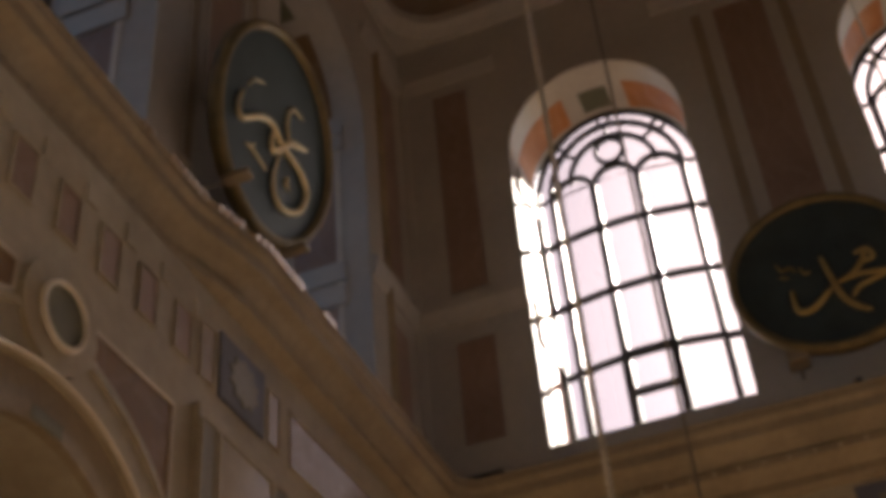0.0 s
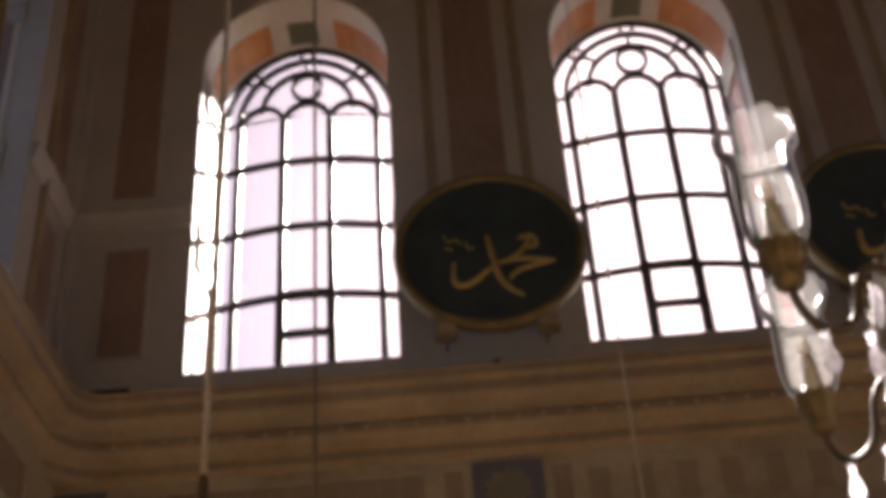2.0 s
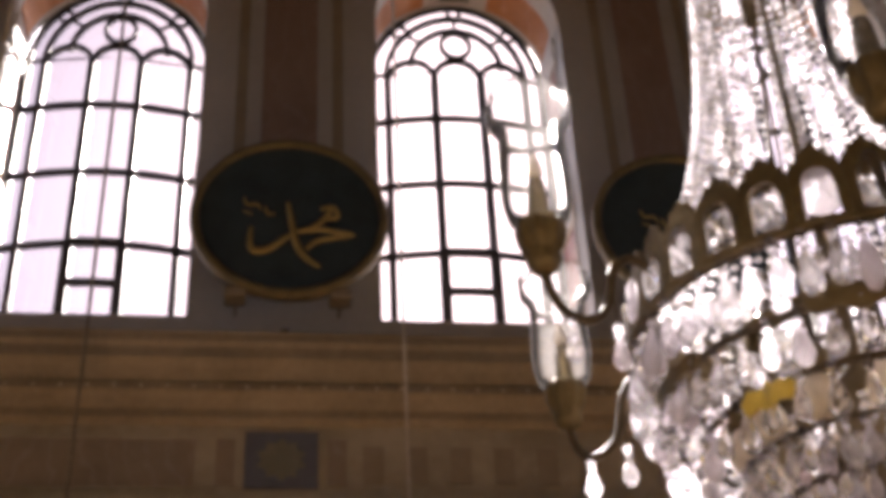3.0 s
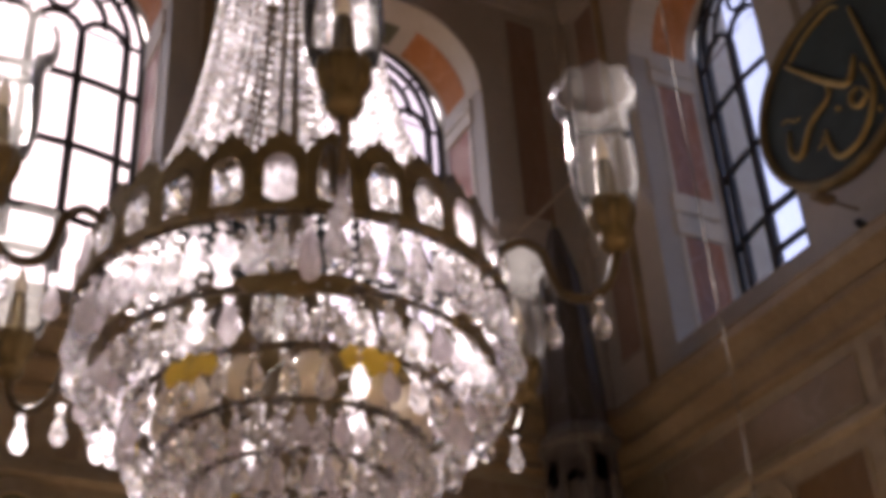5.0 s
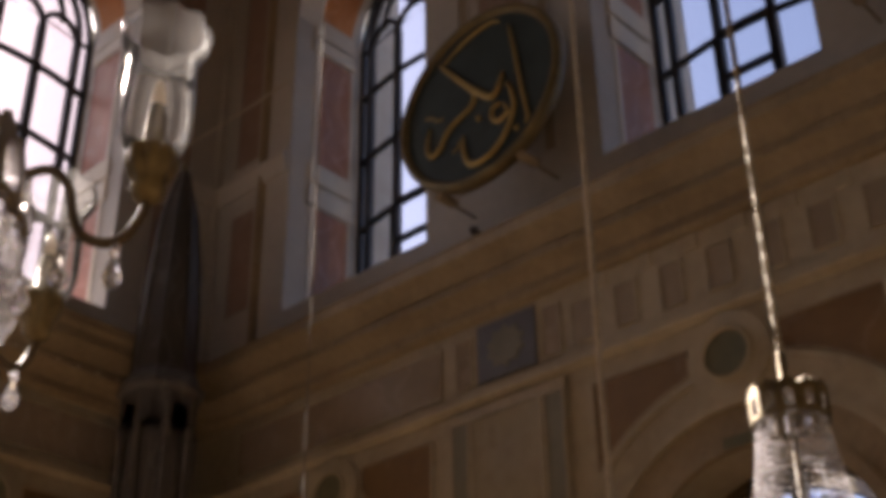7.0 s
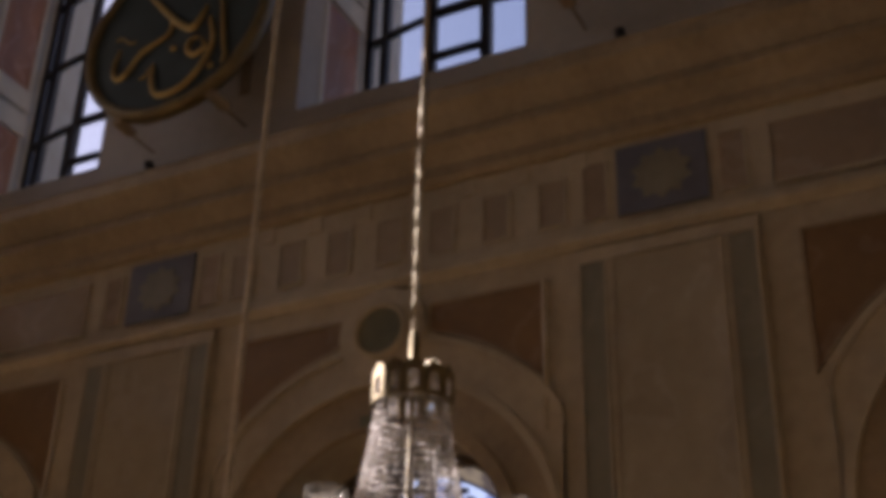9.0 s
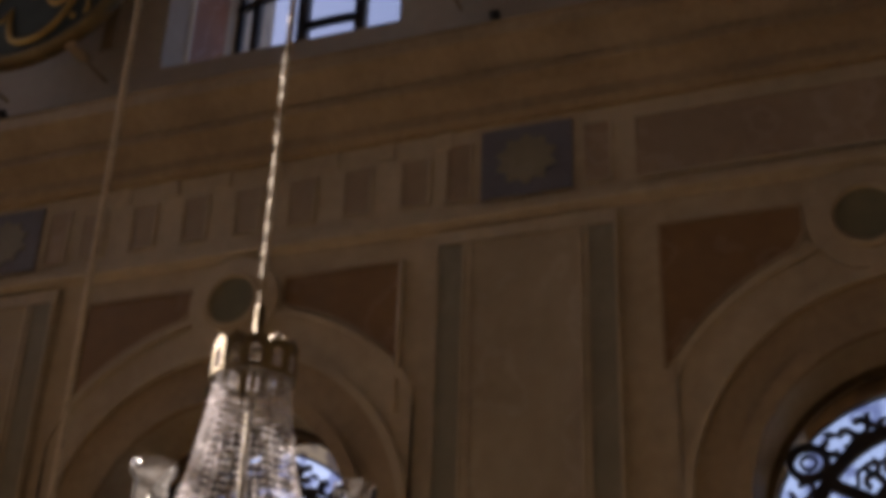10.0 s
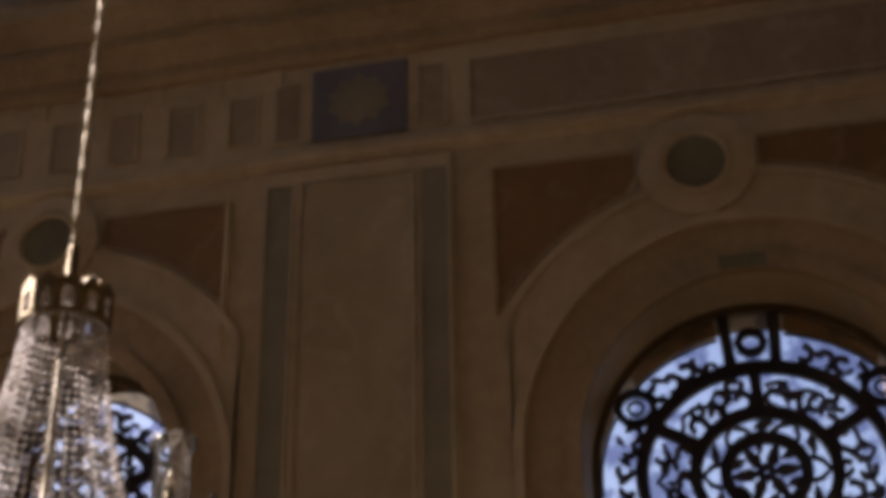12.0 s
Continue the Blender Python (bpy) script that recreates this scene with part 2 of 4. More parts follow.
def box(bm, a, b, bevel=0.0):
    """A box between two corners, added to bm."""
    r = bmesh.ops.create_cube(bm, size=1.0)
    vs = r["verts"]
    for v in vs:
        v.co = Vector([(a[i] + b[i]) / 2 + v.co[i] * abs(b[i] - a[i]) for i in range(3)])
    if bevel:
        es = list({e for v in vs for e in v.link_edges})
        bmesh.ops.bevel(bm, geom=es, offset=bevel, segments=2, profile=0.7, affect="EDGES")
    return bm


def tube(bm, pts, r, sides=6, closed=False, taper=None, up=None):
    """A bar of round or square section along a line of points, added to bm."""
    pts = [Vector(p) for p in pts]
    n = len(pts)
    rings = []
    nrm = None
    for i, p in enumerate(pts):
        if closed:
            d = (pts[(i + 1) % n] - pts[i - 1]).normalized()
        else:
            d = (pts[min(i + 1, n - 1)] - pts[max(i - 1, 0)]).normalized()
        if nrm is None:
            ref = Vector(up) if up else (Vector((0, 0, 1)) if abs(d.z) < 0.9 else Vector((1, 0, 0)))
            nrm = (ref - d * ref.dot(d)).normalized()
        else:
            nrm = (nrm - d * nrm.dot(d)).normalized()
        bi = d.cross(nrm)
        rad = r * (taper(i / max(1, n - 1)) if taper else 1.0)
        off = math.pi / sides
        rings.append([bm.verts.new(p + nrm * rad * math.cos(2 * math.pi * k / sides + off) +
                                   bi * rad * math.sin(2 * math.pi * k / sides + off)) for k in range(sides)])
    for i in range(n if closed else n - 1):
        a, b = rings[i], rings[(i + 1) % n]
        for k in range(sides):
            bm.faces.new((a[k], a[(k + 1) % sides], b[(k + 1) % sides], b[k]))
    if not closed:
        bm.faces.new(rings[0][::-1])
        bm.faces.new(rings[-1])
    return bm


def lathe(bm, profile, seg=24, wave=None):
    """Turns a profile of (radius, height) about z, added to bm."""
    rings = []
    for j, (r, z) in enumerate(profile):
        ring = []
        for k in range(seg):
            a = 2 * math.pi * k / seg
            rr, zz = r, z
            if wave:
                rr, zz = wave(j, a, r, z)
            ring.append(bm.verts.new((rr * math.cos(a), rr * math.sin(a), zz)))
        rings.append(ring)
    for a, b in zip(rings, rings[1:]):
        for k in range(seg):
            bm.faces.new((a[k], a[(k + 1) % seg], b[(k + 1) % seg], b[k]))
    return bm


def slab(outline, holes, d_front, d_back):
    """A wall of (u, z) outline with holes, from the depth d_front to d_back."""
    bm = bmesh.new()
    for loop in (outline, *holes):
        vs = [bm.verts.new((u, d_front, z)) for u, z in loop]
        for a, b in zip(vs, vs[1:] + vs[:1]):
            bm.edges.new((a, b))
    bmesh.ops.triangle_fill(bm, use_beauty=True, use_dissolve=False, edges=bm.edges[:], normal=(0, 1, 0))
    r = bmesh.ops.extrude_face_region(bm, geom=bm.faces[:])
    bmesh.ops.translate(bm, vec=(0, d_back - d_front, 0), verts=[g for g in r["geom"] if isinstance(g, bmesh.types.BMVert)])
    return bm


def arch_loop(u, half, bottom, spring, seg=28, rise=1.0):
    pts = [(u - half, bottom)]
    pts += [(u - half * math.cos(math.pi * k / seg), spring + rise * half * math.sin(math.pi * k / seg)) for k in range(seg + 1)]
    pts.append((u + half, bottom))
    return pts


def strip_panel(bm, loop, d, depth=0.012):
    """A flat slab of (u, z) outline whose face stands at depth d + depth."""
    a = [bm.verts.new((u, d + depth, z)) for u, z in loop]
    b = [bm.verts.new((u, d - 0.01, z)) for u, z in loop]
    bm.faces.new(a)
    for i in range(len(loop)):
        j = (i + 1) % len(loop)
        bm.faces.new((a[i], a[j], b[j], b[i]))
    return bm


def rect(u0, u1, z0, z1):
    return [(u0, z0), (u1, z0), (u1, z1), (u0, z1)]


def wall_pose(side):
    if side == "front":
        return Matrix(((1, 0, 0, 0), (0, -1, 0, 0), (0, 0, 1, 0), (0, 0, 0, 1)))
    if side == "right":
        return Matrix(((0, -1, 0, W), (-1, 0, 0, YC), (0, 0, 1, 0), (0, 0, 0, 1)))
    if side == "left":
        return Matrix(((0, 1, 0, -W), (1, 0, 0, YC), (0, 0, 1, 0), (0, 0, 0, 1)))
    return Matrix(((-1, 0, 0, 0), (0, 1, 0, 2 * YC), (0, 0, 1, 0), (0, 0, 0, 1)))


def place(name, side, bm, material, parent=None, label="", smooth=False):
    bm.transform(wall_pose(side))
    return part(name, bm, material, parent, label, smooth)


# ---------------------------------------------------------------- the walls
def wall_panel(parent, side, loop, d, material, name="panel", rim=CREAM, width=0.03):
    pn = place(name, side, strip_panel(bmesh.new(), loop, d, 0.006), material, parent)
    if rim:
        bm = tube(bmesh.new(), [(u, d + 0.006, z) for u, z in loop], width, 4, closed=True, up=(0, 1, 0))
        place("moulding", side, bm, rim, pn)
    return pn


def string_course(parent, side, u0, u1, z0, z1, d, material=GREY):
    prof = [(0, z0), (0.03, z0), (0.06, (z0 + z1) / 2), (0.085, z1 - 0.05), (0.085, z1), (0, z1)]
    bm = bmesh.new()
    a = [bm.verts.new((u0, d + p, z)) for p, z in prof]
    b = [bm.verts.new((u1, d + p, z)) for p, z in prof]
    bm.faces.new(a)
    bm.faces.new(b[::-1])
    for i in range(len(prof)):
        j = (i + 1) % len(prof)
        bm.faces.new((a[i], b[i], b[j], a[j]))
    return place("string_course", side, bm, material, parent)


def reveal_parts(parent, side, u, flip):
    """Marble panels on one jamb of an upper window: bands of cream stone between framed pink slabs."""
    s = -1 if flip else 1
    face = u + s * HALF

    def slabz(name, d0, d1, z0, z1, mat, proud):
        bm = bmesh.new()
        box(bm, (face - s * proud, -d1, z0), (face + s * 0.01, -d0, z1))
        place(name, side, bm, mat, parent)
    slabz("jamb_strip", 0.30, 0.36, SILL + 0.02, SPRING, CREAM, 0.012)
    slabz("jamb_strip", 0.86, 0.92, SILL + 0.02, SPRING, CREAM, 0.012)
    for z0, z1 in ((SILL + 0.03, 9.30), (9.88, 11.42)):
        # right slabs carry that wall's light in a browner pink; left slabs are darker
        slabz("jamb_panel", 0.36, 0.86, z0, z1, {"left": MAROON, "right": BROWNED_PINK}.get(side, PINK), 0.006)
    for z0, z1 in ((9.32, 9.56), (9.62, 9.86), (11.44, 11.62), (11.66, SPRING)):
        slabz("jamb_band", 0.26, 0.92, z0, z1, GREY if side == "left" else CREAM, 0.03)


def soffit_parts(parent, side, u):
    """The arched head of the opening: cream ground, orange slabs and a green key; grey ground and rust slabs on the
    left wall.
    """
    def slab_on_arc(name, a0, a1, d0, d1, mat, proud, seg=10):
        bm = bmesh.new()
        ri, ro = HALF - proud, HALF + 0.01
        rows = []
        for k in range(seg + 1):
            a = radians(a0 + (a1 - a0) * k / seg)
            rows.append([bm.verts.new((u + r * math.sin(a), -d, SPRING + r * math.cos(a)))
                         for r, d in ((ri, d0), (ri, d1), (ro, d1), (ro, d0))])
        for a, b in zip(rows, rows[1:]):
            for i in range(4):
                j = (i + 1) % 4
                bm.faces.new((a[i], a[j], b[j], b[i]))
        bm.faces.new(rows[0])
        bm.faces.new(rows[-1][::-1])
        place(name, side, bm, mat, parent)
    slab_on_arc("soffit_ground", -90, 90, 0.02, 0.92, GREY if side == "left" else CREAM, 0.008, 28)
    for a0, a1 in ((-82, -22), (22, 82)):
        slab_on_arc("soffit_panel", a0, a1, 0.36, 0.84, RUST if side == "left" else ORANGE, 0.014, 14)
    slab_on_arc("soffit_key", -10, 10, 0.42, 0.78, OLIVE, 0.016, 6)


def glazing(name, side, u, label):
    """Iron lattice of an upper window on a face that bows towards the room, with its panes."""
    root = empty(name)
    tagged(root, label, "window", kind="structure")

    def at(x, z, push=0.0):
        return (u + x, -(0.90 + 0.17 * (x / HALF) ** 2) + push, z)

    def bar(nm, pts, r, closed=False):
        place(nm, side, tube(bmesh.new(), pts, r * (0.86 if side == "right" else 1.0), 4, closed, up=(0, 1, 0)), IRON, root)
    # the glass tint sets how bright the sky shows in each window
    glass = SIDE_PANE if side == "right" else DIM_PANE if side == "front" and u < 1.0 else PANE
    low = SILL - 0.15
    out = [(-HALF + 0.02, low)] + [(-(HALF - 0.02) * math.cos(math.pi * k / 30), SPRING + (HALF - 0.02) * math.sin(math.pi * k / 30))
                                  for k in range(31)] + [(HALF - 0.02, low)]
    bar("window_frame", [at(x, z) for x, z in out], 0.046)
    for x in (-0.80, 0.80):
        bar("upright", [at(x, low), at(x, SPRING)], 0.056)
    for x in (-0.27, 0.27):
        bar("upright", [at(x, low), at(x, 11.68)], 0.062)
        bar("casement_stile", [at(x, low, 0.02), at(x, 9.25, 0.02)], 0.074)
    rows = [low + 0.1, 8.36 - 0.02, 9.27, 10.18, 11.09]
    for z in rows[2:]:
        bar("crossbar", [at(-1 + 2 * k / 16.0, z) for k in range(17)], 0.043)
    bar("casement_rail", [at(-0.27 + 0.54 * k / 4, 9.27, 0.02) for k in range(5)], 0.056)
    bar("casement_rail", [at(-0.27 + 0.54 * k / 4, 8.79, 0.02) for k in range(5)], 0.048)
    for x in (-0.9, 0.9):
        bar("crossbar", [at(x - 0.1, SPRING), at(x + 0.1, SPRING)], 0.026)
    for c in (-0.535, 0.0, 0.535):
        bar("lobe", [at(c - 0.266 * math.cos(math.pi * k / 12), 11.68 + 0.27 * math.sin(math.pi * k / 12)) for k in range(13)], 0.042)
    bar("arch_bar", [at(-0.81 * math.cos(math.pi * k / 28), SPRING + 0.82 * math.sin(math.pi * k / 28)) for k in range(29)], 0.042)
    bar("arch_bar", [at(-0.53 * math.cos(math.pi * k / 20), 11.89 + 0.53 * math.sin(math.pi * k / 20)) for k in range(21)], 0.040)
    bar("ring", [at(0.17 * math.cos(2 * math.pi * k / 20), 12.19 + 0.19 * math.sin(2 * math.pi * k / 20)) for k in range(20)], 0.034, True)
    for a in (-45, 0, 45):
        ca, sa = math.cos(radians(a)), math.sin(radians(a))
        bar("ring", [at(0.905 * sa + 0.075 * math.cos(2 * math.pi * k / 14), SPRING + 0.905 * ca + 0.075 * math.sin(2 * math.pi * k / 14))
                     for k in range(14)], 0.026, True)
    for a in (-45, 0, 45):
        ca, sa = math.cos(radians(a)), math.sin(radians(a))
        bar("spoke", [at(0.60 * sa, 11.86 + 0.56 * ca), at(0.82 * sa, SPRING + 0.82 * ca)], 0.024)
    cols = (-0.98, -0.80, -0.27, 0.27, 0.80, 0.98)
    zs = (low, 8.36, 9.27, 10.18, 11.09, SPRING)
    for x0, x1 in zip(cols, cols[1:]):
        for z0, z1 in zip(zs, zs[1:]):
            bm = bmesh.new()
            n = 3
            vs = [[bm.verts.new(Vector(at(x0 + (x1 - x0) * k / n, z)) + Vector((0, -0.01, 0))) for k in range(n + 1)] for z in (z0, z1)]
            for k in range(n):
                bm.faces.new((vs[0][k], vs[0][k + 1], vs[1][k + 1], vs[1][k]))
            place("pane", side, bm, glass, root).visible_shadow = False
    bm = bmesh.new()
    m = bm.verts.new(Vector(at(0, SPRING)) + Vector((0, -0.012, 0)))
    vs = [bm.verts.new(Vector(at(-0.98 * math.cos(math.pi * k / 24), SPRING + 0.98 * math.sin(math.pi * k / 24))) + Vector((0, -0.012, 0)))
          for k in range(25)]
    for a, b in zip(vs, vs[1:]):
        bm.faces.new((m, a, b))
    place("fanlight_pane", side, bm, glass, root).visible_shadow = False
    return root


def lower_glazing(name, side, u, label):
    """Wrought-iron rose of a lower window, with amber slips along its rim."""
    root = empty(name)
    tagged(root, label, "window", kind="structure")
    d = -0.36
    R, zc, cz, bottom = 0.945, 3.985, 3.95, 1.1
    rng = random.Random(int(100 * u) + len(side))

    def bar(nm, pts, r, closed=False, mat=IRON):
        place(nm, side, tube(bmesh.new(), pts, r, 4, closed, up=(0, 1, 0)), mat, root)

    def pol(a, r):
        """A point r from the rose's centre, a degrees from the top."""
        return (u + 1.03 * r * math.sin(radians(a)), d, cz + 0.93 * r * math.cos(radians(a)))

    def circ(c, r, n=12):
        return [(c[0] + 1.03 * r * math.cos(2 * math.pi * k / n), d, c[2] + 0.93 * r * math.sin(2 * math.pi * k / n)) for k in range(n)]

    def arc(a0, a1, r, n=8):
        return [pol(a0 + (a1 - a0) * k / n, r) for k in range(n + 1)]
    def scroll(c, r, turn, way=1, wind=0.72, n=9):
        """A curl of iron that opens from a small eye."""
        pts = []
        for k in range(n + 1):
            f = k / n
            a = radians(turn) + way * 2 * math.pi * wind * f
            q = r * (0.35 + 0.75 * f)
            pts.append((c[0] + q * math.cos(a), d, c[2] + q * math.sin(a)))
        return pts

    def leaf(nm, c, size, turn):
        """A forged leaf, flat and pointed."""
        ca, sa = math.cos(radians(turn)), math.sin(radians(turn))
        shape = [(0, -1), (0.45, -0.35), (0.30, 0.35), (0, 1), (-0.34, 0.30), (-0.42, -0.4)]
        loop = [(c[0] + size * (x * ca - z * sa), c[2] + size * (x * sa + z * ca)) for x, z in shape]
        place(nm, side, strip_panel(bmesh.new(), loop, d - 0.01, 0.02), FORGED, root)
    out = [(u - R, d, bottom)] + [(u - R * math.cos(math.pi * k / 36), d, zc + R * math.sin(math.pi * k / 36)) for k in range(37)] + [(u + R, d, bottom)]
    bar("window_frame", out, 0.036, mat=BRONZE)
    bar("rose_ring", circ((u, d, cz), 0.665, 48), 0.052, True)
    bar("rose_ring", circ((u, d, cz), 0.375, 32), 0.050, True)
    bar("rose_ring", circ((u, d, cz), 0.215, 24), 0.048, True)
    for k in range(6):
        a = 60 * k
        bar("rose_spoke", [pol(a, 0.37), pol(a, 0.66)], 0.048)
        for e, r, q in ((11, 0.47, 0.052), (20, 0.52, 0.040), (27, 0.44, 0.044), (36, 0.50, 0.046), (43, 0.56, 0.038), (49, 0.46, 0.055)):
            bar("rose_scroll", scroll(pol(a + e + rng.uniform(-3, 3), r + rng.uniform(-0.02, 0.02)), q * 1.15, rng.uniform(0, 360), rng.choice((-1, 1)), rng.uniform(0.55, 0.85)), 0.024, mat=FORGED)
            leaf("rose_leaf", pol(a + e + 7 + rng.uniform(-3, 3), r - 0.01), rng.uniform(0.030, 0.05), rng.uniform(0, 360))
        bar("rose_scroll", [pol(a + 5 + 8 * i, 0.545 + 0.035 * math.sin(2.2 * i + a)) for i in range(7)], 0.019, mat=FORGED)
        bar("rose_petal", [pol(a + 12, 0.25), pol(a + 20, 0.30), pol(a + 31, 0.335), pol(a + 42, 0.29), pol(a + 47, 0.24)], 0.020, mat=FORGED)
        leaf("rose_petal", pol(a + rng.uniform(-4, 4), 0.295), 0.066, rng.uniform(0, 360))
        leaf("rose_leaf", pol(a + 25, 0.115), 0.085, -a - 25)
        leaf("rose_leaf", pol(a + 52, 0.165), 0.058, rng.uniform(0, 360))
    bar("rose_eye", circ((u, d, cz), 0.035, 8), 0.03, True)
    for a in (-115, -55, 55, 115):
        bar("rim_ring", circ(pol(a, 0.815), 0.10, 14), 0.034, True)
        bar("rim_ring", circ(pol(a, 0.815), 0.045, 8), 0.016, True)
    for s in (-1, 1):
        bar("key_bar", [pol(10.5 * s, 0.67), pol(8.0 * s, 1.02)], 0.05)
    bar("key_ring", circ(pol(0, 0.83), 0.07, 12), 0.034, True)
    for a in (-44, -37, -29, -21, 21, 29, 37, 44, -66, -75, -84, -93, -102, 66, 75, 84, 93, 102):
        r = 0.775 + rng.uniform(-0.02, 0.02)
        bar("rim_scroll", scroll(pol(a, r), 0.056 + rng.uniform(-0.012, 0.01), rng.uniform(0, 360), rng.choice((-1, 1)), rng.uniform(0.5, 0.8)), 0.025, mat=FORGED)
        leaf("rim_leaf", pol(a + 4, r + rng.uniform(-0.03, 0.05)), rng.uniform(0.03, 0.046), rng.uniform(0, 360))
    for a0, a1 in ((-48, -12), (12, 48), (-95, -62), (62, 95)):
        bar("rim_bar", arc(a0, a1, 0.885), 0.013)
        bm = bmesh.new()
        n = 8
        turns = [radians(a0 + (a1 - a0) * k / n) for k in range(n + 1)]
        vs = [[bm.verts.new(Vector(pol(math.degrees(a), 0.885)) + Vector((0, -0.008, 0))) for a in turns],
              [bm.verts.new((u + R * math.sin(a), d - 0.008, zc + R * math.cos(a))) for a in turns]]
        for k in range(n):
            bm.faces.new((vs[0][k], vs[0][k + 1], vs[1][k + 1], vs[1][k]))
        place("amber_pane", side, bm, AMBER, root, "amber glass slip").visible_shadow = False
    for x in (-0.48, 0.0, 0.48):
        bar("upright", [(u + x, d, bottom), (u + x, d, cz - 0.6)], 0.035)
    for z in (1.9, 2.6, 3.2):
        bar("crossbar", [(u - R, d, z), (u + R, d, z)], 0.035)
    bm = bmesh.new()
    vs = [bm.verts.new((x, d - 0.02, z)) for x, _, z in out]
    bm.faces.new(vs)
    place("pane", side, bm, ETCHED, root).visible_shadow = False
    return root


def wall(side, half, pitch, openings):
    LEDGE = LEDGES[side]
    upper_holes = [arch_loop(u, HALF, SILL, SPRING) for u in openings]
    lows = [u + (LOW_OUT if u > 0 else -LOW_OUT if u < 0 else 0.0) * (0 if side == "front" else 1) for u in openings]
    lower_holes = [arch_loop(u, LOW_R + 0.03, 1.0, LOW_Z, 36) for u in lows]
    root = place("wall_" + side, side, slab(rect(-half, half, 6.9, TOP), upper_holes, 0.0, -THICK), GREY)
    tagged(root, "tall grey stucco wall with framed marble panels and arched openings", "wall", kind="structure")
    low = place("lower_wall", side, slab(rect(-half, half, 0.0, 6.9), lower_holes, LEDGE, -THICK), LOWER, root)
    if side == "back":
        return root
    for u in openings:
        for flip in (False, True):
            reveal_parts(root, side, u, flip)
        soffit_parts(root, side, u)
    # buttresses outside, between and beyond the windows
    marks = sorted(openings)
    for a, b in zip([-half - 0.8] + [m + HALF for m in marks], [m - HALF for m in marks] + [half + 0.8]):
        bm = bmesh.new()
        box(bm, (a + 0.01, -THICK - {"right": 0.72, "front": 0.12}.get(side, 0.42), 0.0), (b - 0.01, -THICK + 0.01, 14.0), 0.02)
        place("buttress", side, bm, CREAM, root)
    # corner bays of the upper wall
    e = max(openings) + HALF
    for s in (-1, 1):
        if side == "front":
            c0, c1 = 5.25, 5.71
        else:
            c0, c1 = half - 0.72, half - 0.30
        for z0, z1 in ((8.12, 9.38), (10.02, 13.05)):
            wall_panel(root, side, rect(min(s * c0, s * c1), max(s * c0, s * c1), z0, z1), 0.0, MAROON, width=0.022, rim=GREY)
        a, b = sorted((s * (e + 0.02), s * (half - 0.02)))
        string_course(root, side, a, b, 9.62, 9.86, 0.0)
        string_course(root, side, a, b, 13.22, 13.42, 0.0)
        bm = tube(bmesh.new(), [(s * (half - (0.8 if side != "front" else 0.03)), 0.0, 7.6), (s * (half - (0.8 if side != "front" else 0.03)), 0.0, 13.3)], 0.06, 10)
        place("corner_moulding", side, bm, OCHRE if side != "front" else GREY, root)
    # piers between the windows
    for i in range(len(openings) - 1):
        c = (openings[i] + openings[i + 1]) / 2
        wall_panel(root, side, rect(c - 0.30, c + 0.30, 9.0, 13.0), 0.0, MAROON, rim=GREY, width=0.024)
        for s in (-1, 1):
            a, b = sorted((c + s * 0.42, c + s * 0.56))
            wall_panel(root, side, rect(a, b, 8.2, 13.0), 0.0, DUSK, width=0.016, rim=GREY)
        string_course(root, side, c - 0.99, c + 0.99, 13.22, 13.42, 0.0)
        h = c - (0.38 if c < 0 else 0.26) if side == "right" else c
        place("hook", side, tube(bmesh.new(), [(h, 0.0, 7.70), (h, 0.06, 7.70), (h, 0.07, 7.74)], 0.040, 8), IRON, root)
    # the lower tier: pilasters, arches, spandrels and frieze
    piers = [(openings[i] + openings[i + 1]) / 2 for i in range(len(openings) - 1)] + [-(max(openings) + pitch / 2), max(openings) + pitch / 2]
    for c in piers:
        w = 0.60
        if abs(c) > half - 0.3:
            continue
        bm = bmesh.new()
        box(bm, (c - w, LEDGE - 0.02, 0.3), (c + w, LEDGE + 0.05, 5.95), 0.012)
        pil = place("pilaster", side, bm, LOWER, root)
        for s in (-1, 1):
            a, b = sorted((c + s * 0.40, c + s * 0.58))
            wall_panel(pil, side, rect(a, b, 0.6, 5.84), LEDGE + 0.05, MOSS, width=0.014, rim=LOWER)
        wall_panel(pil, side, rect(c - 0.36, c + 0.36, 0.6, 5.84), LEDGE + 0.05, POLISH, width=0.018, rim=LOWER)
        # frieze over the pilaster
        tile = place("frieze_tile", side, strip_panel(bmesh.new(), rect(c - 0.31, c + 0.31, 6.16, 6.68), LEDGE, 0.02), BLUE, root)
        place("frieze_rose", side, strip_panel(bmesh.new(), [(c + 0.165 * math.cos(k * math.pi / 10) * (1 + 0.3 * (k % 2)), 6.42 + 0.15 * math.sin(k * math.pi / 10) * (1 + 0.3 * (k % 2)))
              for k in range(20)], LEDGE + 0.012, 0.018), MOSS, tile)
        for s in (-1, 1):
            wall_panel(root, side, rect(c + s * 0.47 - 0.09, c + s * 0.47 + 0.09, 6.18, 6.62), LEDGE, SHEEN, width=0.014, rim=LOWER)
    inner = pitch / 2 - 0.78
    k = 0
    while -inner + 0.40 * k <= inner + 0.01:
        x = -inner + 2 * inner * k / round(2 * inner / 0.40)
        wall_panel(root, side, rect(x - 0.10, x + 0.10, 6.2, 6.56), LEDGE, MAROON if side == "left" else DUSK, width=0.014, rim=LOWER)
        bm = bmesh.new()
        box(bm, (x + 0.14, LEDGE - 0.01, 6.60), (x + 0.26, LEDGE + 0.014, 6.74), 0.006)
        place("corbel", side, bm, LOWER, root)
        k += 1
